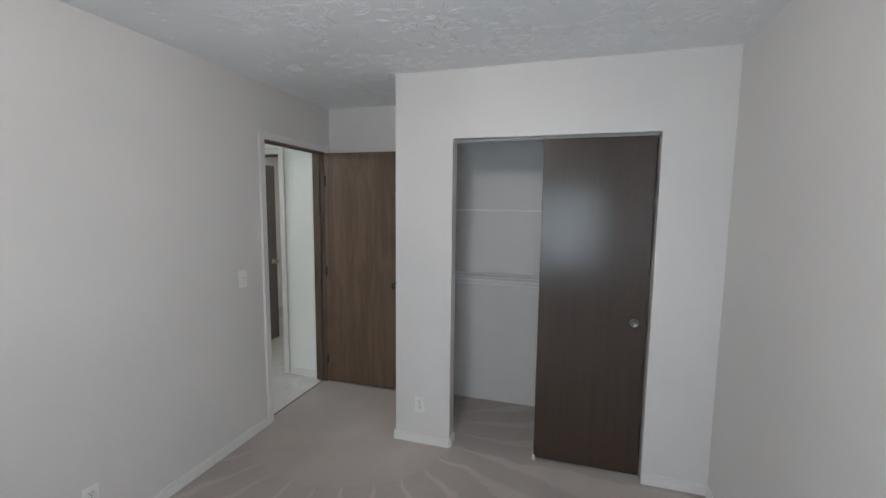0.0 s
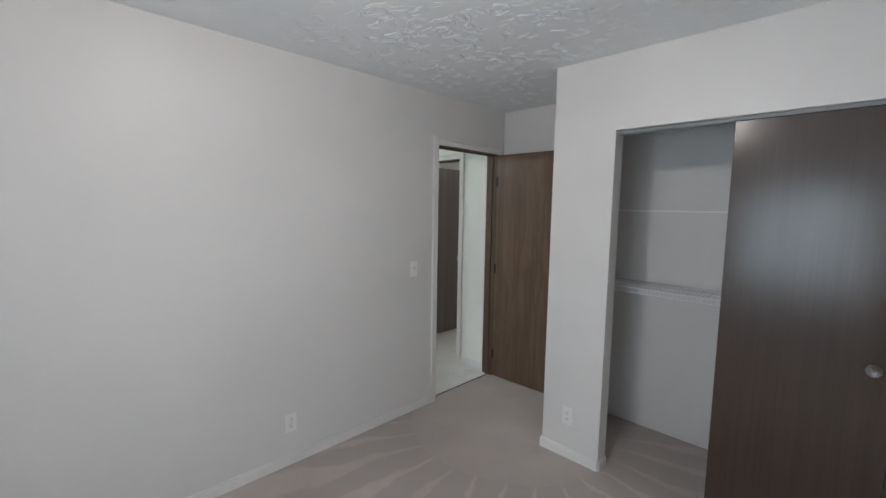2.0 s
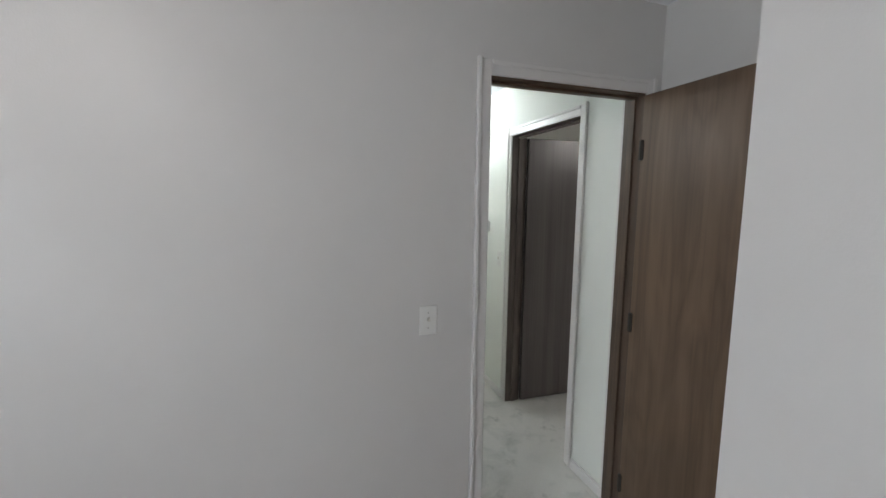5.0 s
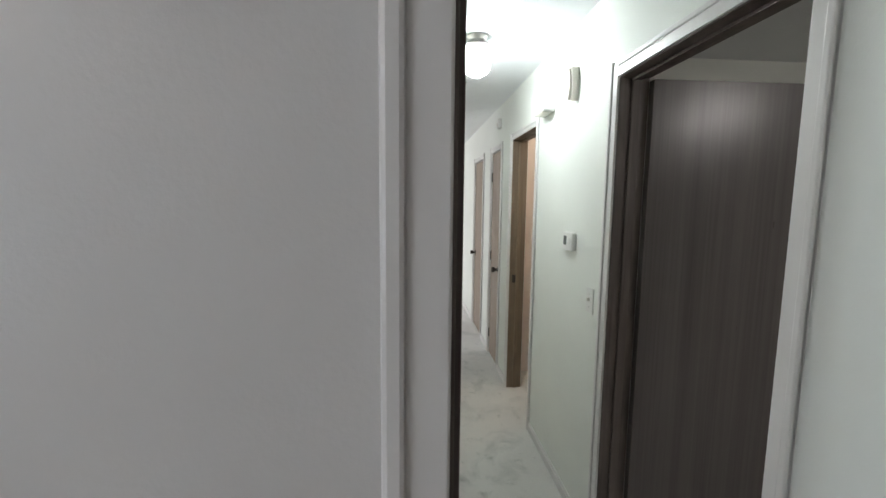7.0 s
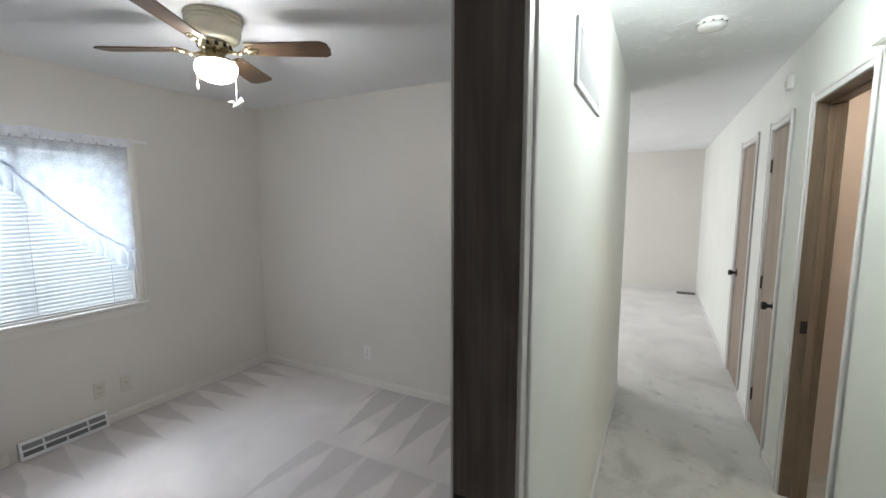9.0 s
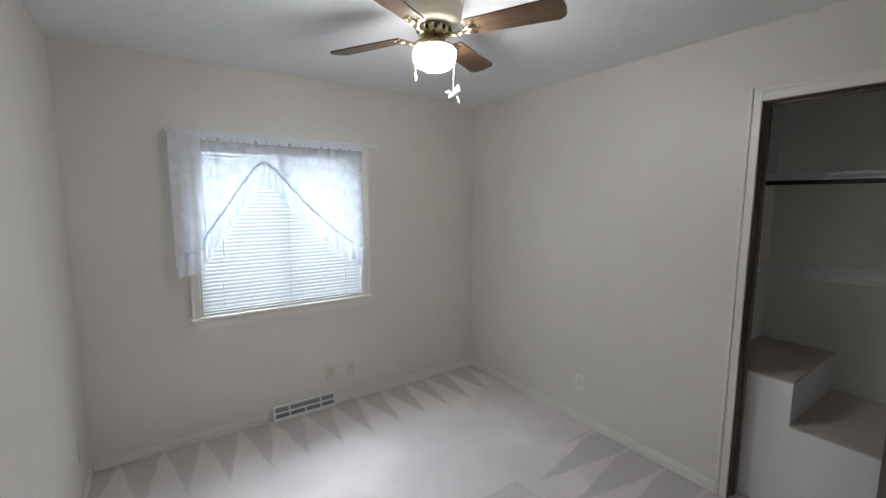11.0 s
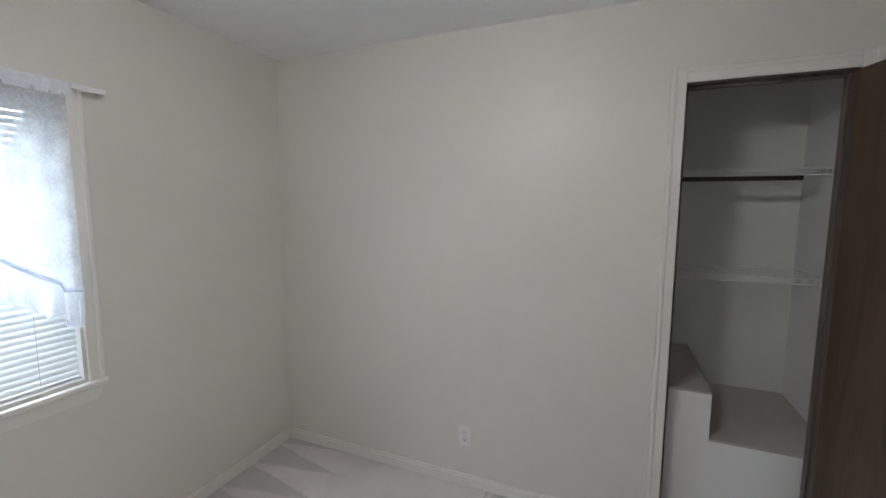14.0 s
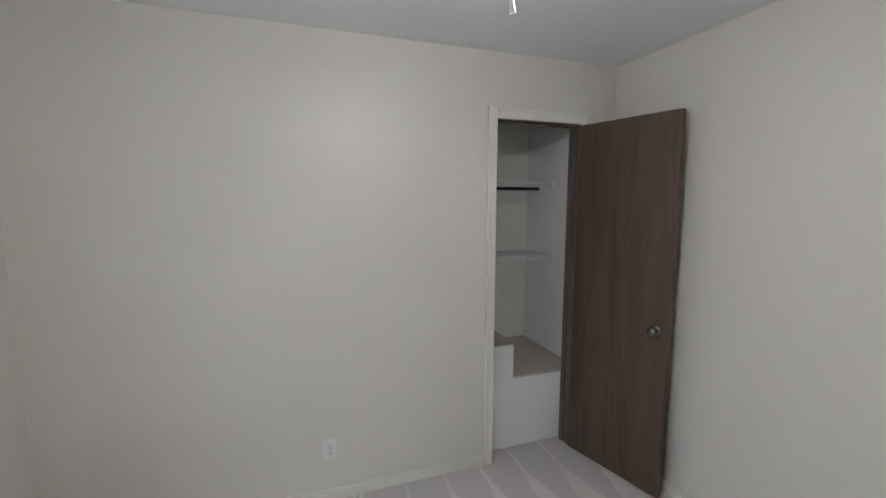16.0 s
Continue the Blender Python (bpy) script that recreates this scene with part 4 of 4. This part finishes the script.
# ---------------------------------------------------------------- windows
def window(name, x0, x1, z0, z1, trim, label, dressed):
    """A double window in the south wall: casing, jamb liner, sill, apron, sash frames and panes."""
    w = thing(name, pose(0, BED_Y, 0), label, "window", "", "structure")
    c = 0.056
    for a, b in ((x0 - c, x0), (x1, x1 + c)):
        bm = bmesh.new()
        bx(bm, a, 0, z0 - 0.002, b, 0.012, z1 + c, 0.003)
        e0, e1 = (a, a + 0.018) if a < x0 else (b - 0.018, b)
        bx(bm, e0, 0, z0 - 0.002, e1, 0.018, z1 + c, 0.004)
        part("side_casing", bm, trim, w)
    part("head_casing", bx(bmesh.new(), x0, 0, z1, x1, 0.013, z1 + c, 0.003), trim, w)
    part("sill", bx(bmesh.new(), x0 - c - 0.006, 0.0, z0 - 0.026, x1 + c + 0.006, 0.030, z0 - 0.002, 0.006), trim, w)
    bm = bmesh.new()
    vs = [(x0 - c, 0, z0 - 0.026), (x1 + c, 0, z0 - 0.026), (x1 + c - 0.03, 0, z0 - 0.080), (x0 - c + 0.03, 0, z0 - 0.080)]
    f = [bm.verts.new(v) for v in vs]
    g = [bm.verts.new((v[0], 0.012, v[2])) for v in vs]
    bm.faces.new(f)
    bm.faces.new(g[::-1])
    for i in range(4):
        bm.faces.new((f[i], f[(i + 1) % 4], g[(i + 1) % 4], g[i]))
    part("apron", bm, trim, w)
    for a, b in ((x0, x0 + 0.012), (x1 - 0.012, x1)):
        part("liner", bx(bmesh.new(), a, -0.15, z0, b, 0.0, z1), TRIM, w)
    part("liner", bx(bmesh.new(), x0 + 0.012, -0.15, z1 - 0.012, x1 - 0.012, 0.0, z1), TRIM, w)
    part("stool", bx(bmesh.new(), x0 + 0.012, -0.15, z0, x1 - 0.012, 0.0, z0 + 0.012), TRIM, w)
    mid = (x0 + x1) / 2
    for a, b, y in ((x0 + 0.012, mid + 0.02, -0.110), (mid - 0.02, x1 - 0.012, -0.085)):
        fr_bm = bmesh.new()
        for q in ((a, z0 + 0.012, a + 0.038, z1 - 0.012), (b - 0.038, z0 + 0.012, b, z1 - 0.012), (a + 0.038, z0 + 0.012, b - 0.038, z0 + 0.05), (a + 0.038, z1 - 0.05, b - 0.038, z1 - 0.012)):
            bx(fr_bm, q[0], y - 0.011, q[1], q[2], y + 0.011, q[3], 0.002)
        sash = part("sash", fr_bm, VINYL, w)
        pane = part("pane", bx(bmesh.new(), a + 0.034, y - 0.002, z0 + 0.046, b - 0.034, y + 0.002, z1 - 0.046), GLASS, sash)
        pane.visible_shadow = False
    return w


window("window_1", *WIN2, TRIM_FAN, "white-framed window with beige casing and sill", True)
window("window_2", *WIN1, TRIM, "plain white-framed bedroom window", False)

# blind
x0, x1, z0, z1 = WIN2
blind = thing("venetian_blind", pose(x0, BED_Y - 0.035, 0), "white mini blind let down, slats half closed", "window blind")
BW = x1 - x0 - 0.016
part("headrail", bx(bmesh.new(), 0.008, -0.018, z1 - 0.045, BW + 0.008, 0.018, z1 - 0.012, 0.003), VINYL, blind)
part("bottom_rail", bx(bmesh.new(), 0.010, -0.012, z0 + 0.013, BW + 0.006, 0.012, z0 + 0.026, 0.004), VINYL, blind)
bm = bmesh.new()
rows = []
for j in range(5):
    u = -1 + j / 2
    rows.append([bm.verts.new((xx, 0.0145 * u, 0.0030 * (1 - u * u))) for xx in (0.010, BW + 0.006)])
for a, b in zip(rows, rows[1:]):
    bm.faces.new((a[0], a[1], b[1], b[0])).smooth = True
slat_mesh = mesh_of("slat", bm, SLAT)
count = 41
for i in range(count):
    part("slat", slat_mesh, SLAT, blind, "", pose(0, 0, z0 + 0.040 + i * (z1 - z0 - 0.100) / (count - 1), -(57 + 1.2 * math.sin(i * 1.7))))
for xx in (0.14, BW / 2, BW - 0.12):
    part("ladder_cord", rod(bmesh.new(), (xx, 0.016, z0 + 0.02), (xx, 0.016, z1 - 0.03), 0.0009, seg=6), VINYL, blind)
part("tilt_wand", rod(bmesh.new(), (BW - 0.135, 0.024, 1.215), (BW - 0.130, 0.022, z1 - 0.04), 0.0035, seg=8), VINYL, blind, "clear plastic tilt wand")

# curtain rod and lace valance
CY = BED_Y + 0.058
rodx0, rodx1 = -1.985, -0.628
cr = thing("curtain_rod", pose(0, 0, 0), "flat white metal curtain rod above the window", "curtain rod")
part("bar", bx(bmesh.new(), rodx0, CY - 0.004, 1.976, rodx1, CY + 0.004, 1.998, 0.003), VINYL, cr)
for xx in (rodx0, rodx1):
    part("return_end", bx(bmesh.new(), xx - 0.004, BED_Y, 1.976, xx + 0.004, CY + 0.004, 1.998, 0.003), VINYL, cr)

val = thing("lace_valance", pose(0, 0, 0), "white sheer lace valance parted over the window", "curtain")
APEX, LEFT, RIGHT = -1.150, -0.632, -1.846


def hem(x):
    """Height of the piped edge across the window."""
    if x > APEX:
        u = max((x - APEX) / (-0.785 - APEX), 0.0)
        return 1.830 - 0.545 * (math.sqrt(u * u + 0.012) - 0.10) if u < 1 else 1.285 - 0.06 * (x + 0.785) / 0.19
    u = min(max((x - APEX) / (RIGHT - APEX), 0.0), 1.0)
    return 1.830 - 0.612 * (1 - (1 - math.sqrt(u * u + 0.006) + 0.077) ** 1.5) if u < 0.92 else 1.228 - 0.03 * (u - 0.92) 


def frill_drop(x):
    wave = 0.006 * math.sin(x * 61) + 0.005 * math.sin(x * 137 + 1)
    if x > -0.785:
        return 0.135 + wave
    return (0.150 if x > -1.0 else 0.140) + wave


def fold(x, z):
    gather = 0.006 * math.sin(x * 95 + 1.5 * math.sin(x * 23)) + 0.005 * math.sin(x * 41 + 2)
    tail = 0.024 * math.sin(x * 58) if x > -0.80 else 0.0
    return CY + 0.011 + gather * (0.5 + 0.6 * (2.0 - z)) + tail * (2.0 - z)


def cloth(name, top, bottom, mat, columns, rows_n, x_a, x_b, ruffle=0.0, label=""):
    bm = bmesh.new()
    grid = []
    for i in range(columns + 1):
        x = x_a + (x_b - x_a) * i / columns
        col = []
        for j in range(rows_n + 1):
            u = j / rows_n
            z = top(x) + (bottom(x) - top(x)) * u
            y = fold(x, z) + ruffle * u * math.sin(x * 120 + 2 * math.sin(x * 31)) + (0.004 if ruffle else 0)
            col.append(bm.verts.new((x, y, z)))
        grid.append(col)
    for a, b in zip(grid, grid[1:]):
        for j in range(rows_n):
            bm.faces.new((a[j], b[j], b[j + 1], a[j + 1])).smooth = True
    return part(name, bm, mat, val, label)


def ruffled_top(x):
    return 2.006 + 0.003 * math.sin(x * 70) + 0.004 * math.sin(x * 27) + 0.003 * math.sin(x * 11.3) - (0.012 if x < -1.45 else 0.0)


cloth("panel", lambda x: 1.986, hem, LACE, 160, 12, RIGHT, -0.80, label="sheer lace panel")
cloth("gathered_tail", lambda x: 1.986, hem, LACE_THICK, 60, 14, -0.80, LEFT, label="gathered lace side tail")
cloth("heading", ruffled_top, lambda x: 1.942, LACE_THICK, 160, 3, RIGHT - 0.02, LEFT, 0.006, "ruffled heading over the rod")
cloth("ruffle", lambda x: hem(x) + 0.004, lambda x: hem(x) - frill_drop(x), LACE_RUFFLE, 260, 5, RIGHT, -0.80, 0.030, "gathered lace ruffle")
cloth("tail_ruffle", lambda x: hem(x) + 0.004, lambda x: hem(x) - frill_drop(x), LACE_THICK, 60, 5, -0.80, LEFT, 0.014, "gathered lace ruffle")
bm = bmesh.new()
pts = [Vector((RIGHT + (LEFT - RIGHT) * i / 90,) * 1 + (0, 0)) for i in range(91)]
pts = [Vector((p.x, fold(p.x, hem(p.x)) + 0.006, hem(p.x))) for p in pts]
for a, b in zip(pts, pts[1:]):
    rod(bm, a, b, 0.0075, seg=6)
part("piping", bm, CORD, val, "shirred piping along the edge")

# wall register under the window
rx0, rx1 = -1.605, -1.148
reg = thing("wall_register", pose(rx0, BED_Y, 0), "white metal heating register at the baseboard", "heating register")
RW, RH, RD = rx1 - rx0, 0.112, 0.045
tilt = pose(0, RD, 0.004, 14)
part("back_box", bx(bmesh.new(), 0.006, 0.0, 0.0, RW - 0.006, RD - 0.022, RH - 0.012), GREY_PAINT, reg)
for nm, b in (("frame_rail", (0, -0.004, 0, RW, 0.004, 0.022)), ("frame_rail", (0, -0.004, RH - 0.018, RW, 0.004, RH)),
              ("frame_rail", (0.014, -0.004, 0.050, RW - 0.014, 0.004, 0.062)),
              ("frame_side", (0, -0.0035, 0.022, 0.014, 0.0035, RH - 0.018)), ("frame_side", (RW - 0.014, -0.0035, 0.022, RW, 0.0035, RH - 0.018))):
    part(nm, bx(bmesh.new(), *b, 0.0015), VINYL, reg, "", tilt)
for k in range(3):
    xx = RW * (k + 1) / 4
    part("divider", bx(bmesh.new(), xx - 0.005, -0.003, 0.022, xx + 0.005, 0.003, 0.050, 0.001), VINYL, reg, "", tilt)
    if k != 1:
        part("divider", bx(bmesh.new(), xx - 0.005, -0.003, 0.062, xx + 0.005, 0.003, RH - 0.018, 0.001), VINYL, reg, "", tilt)
part("damper", bx(bmesh.new(), 0.014, -0.016, 0.066, RW - 0.014, -0.013, RH - 0.020), VINYL, reg, "", tilt)
for a, b in ((0.0, 0.008), (RW - 0.008, RW)):
    part("end_cap", bx(bmesh.new(), a, 0, 0, b, RD - 0.020, RH - 0.004), VINYL, reg)
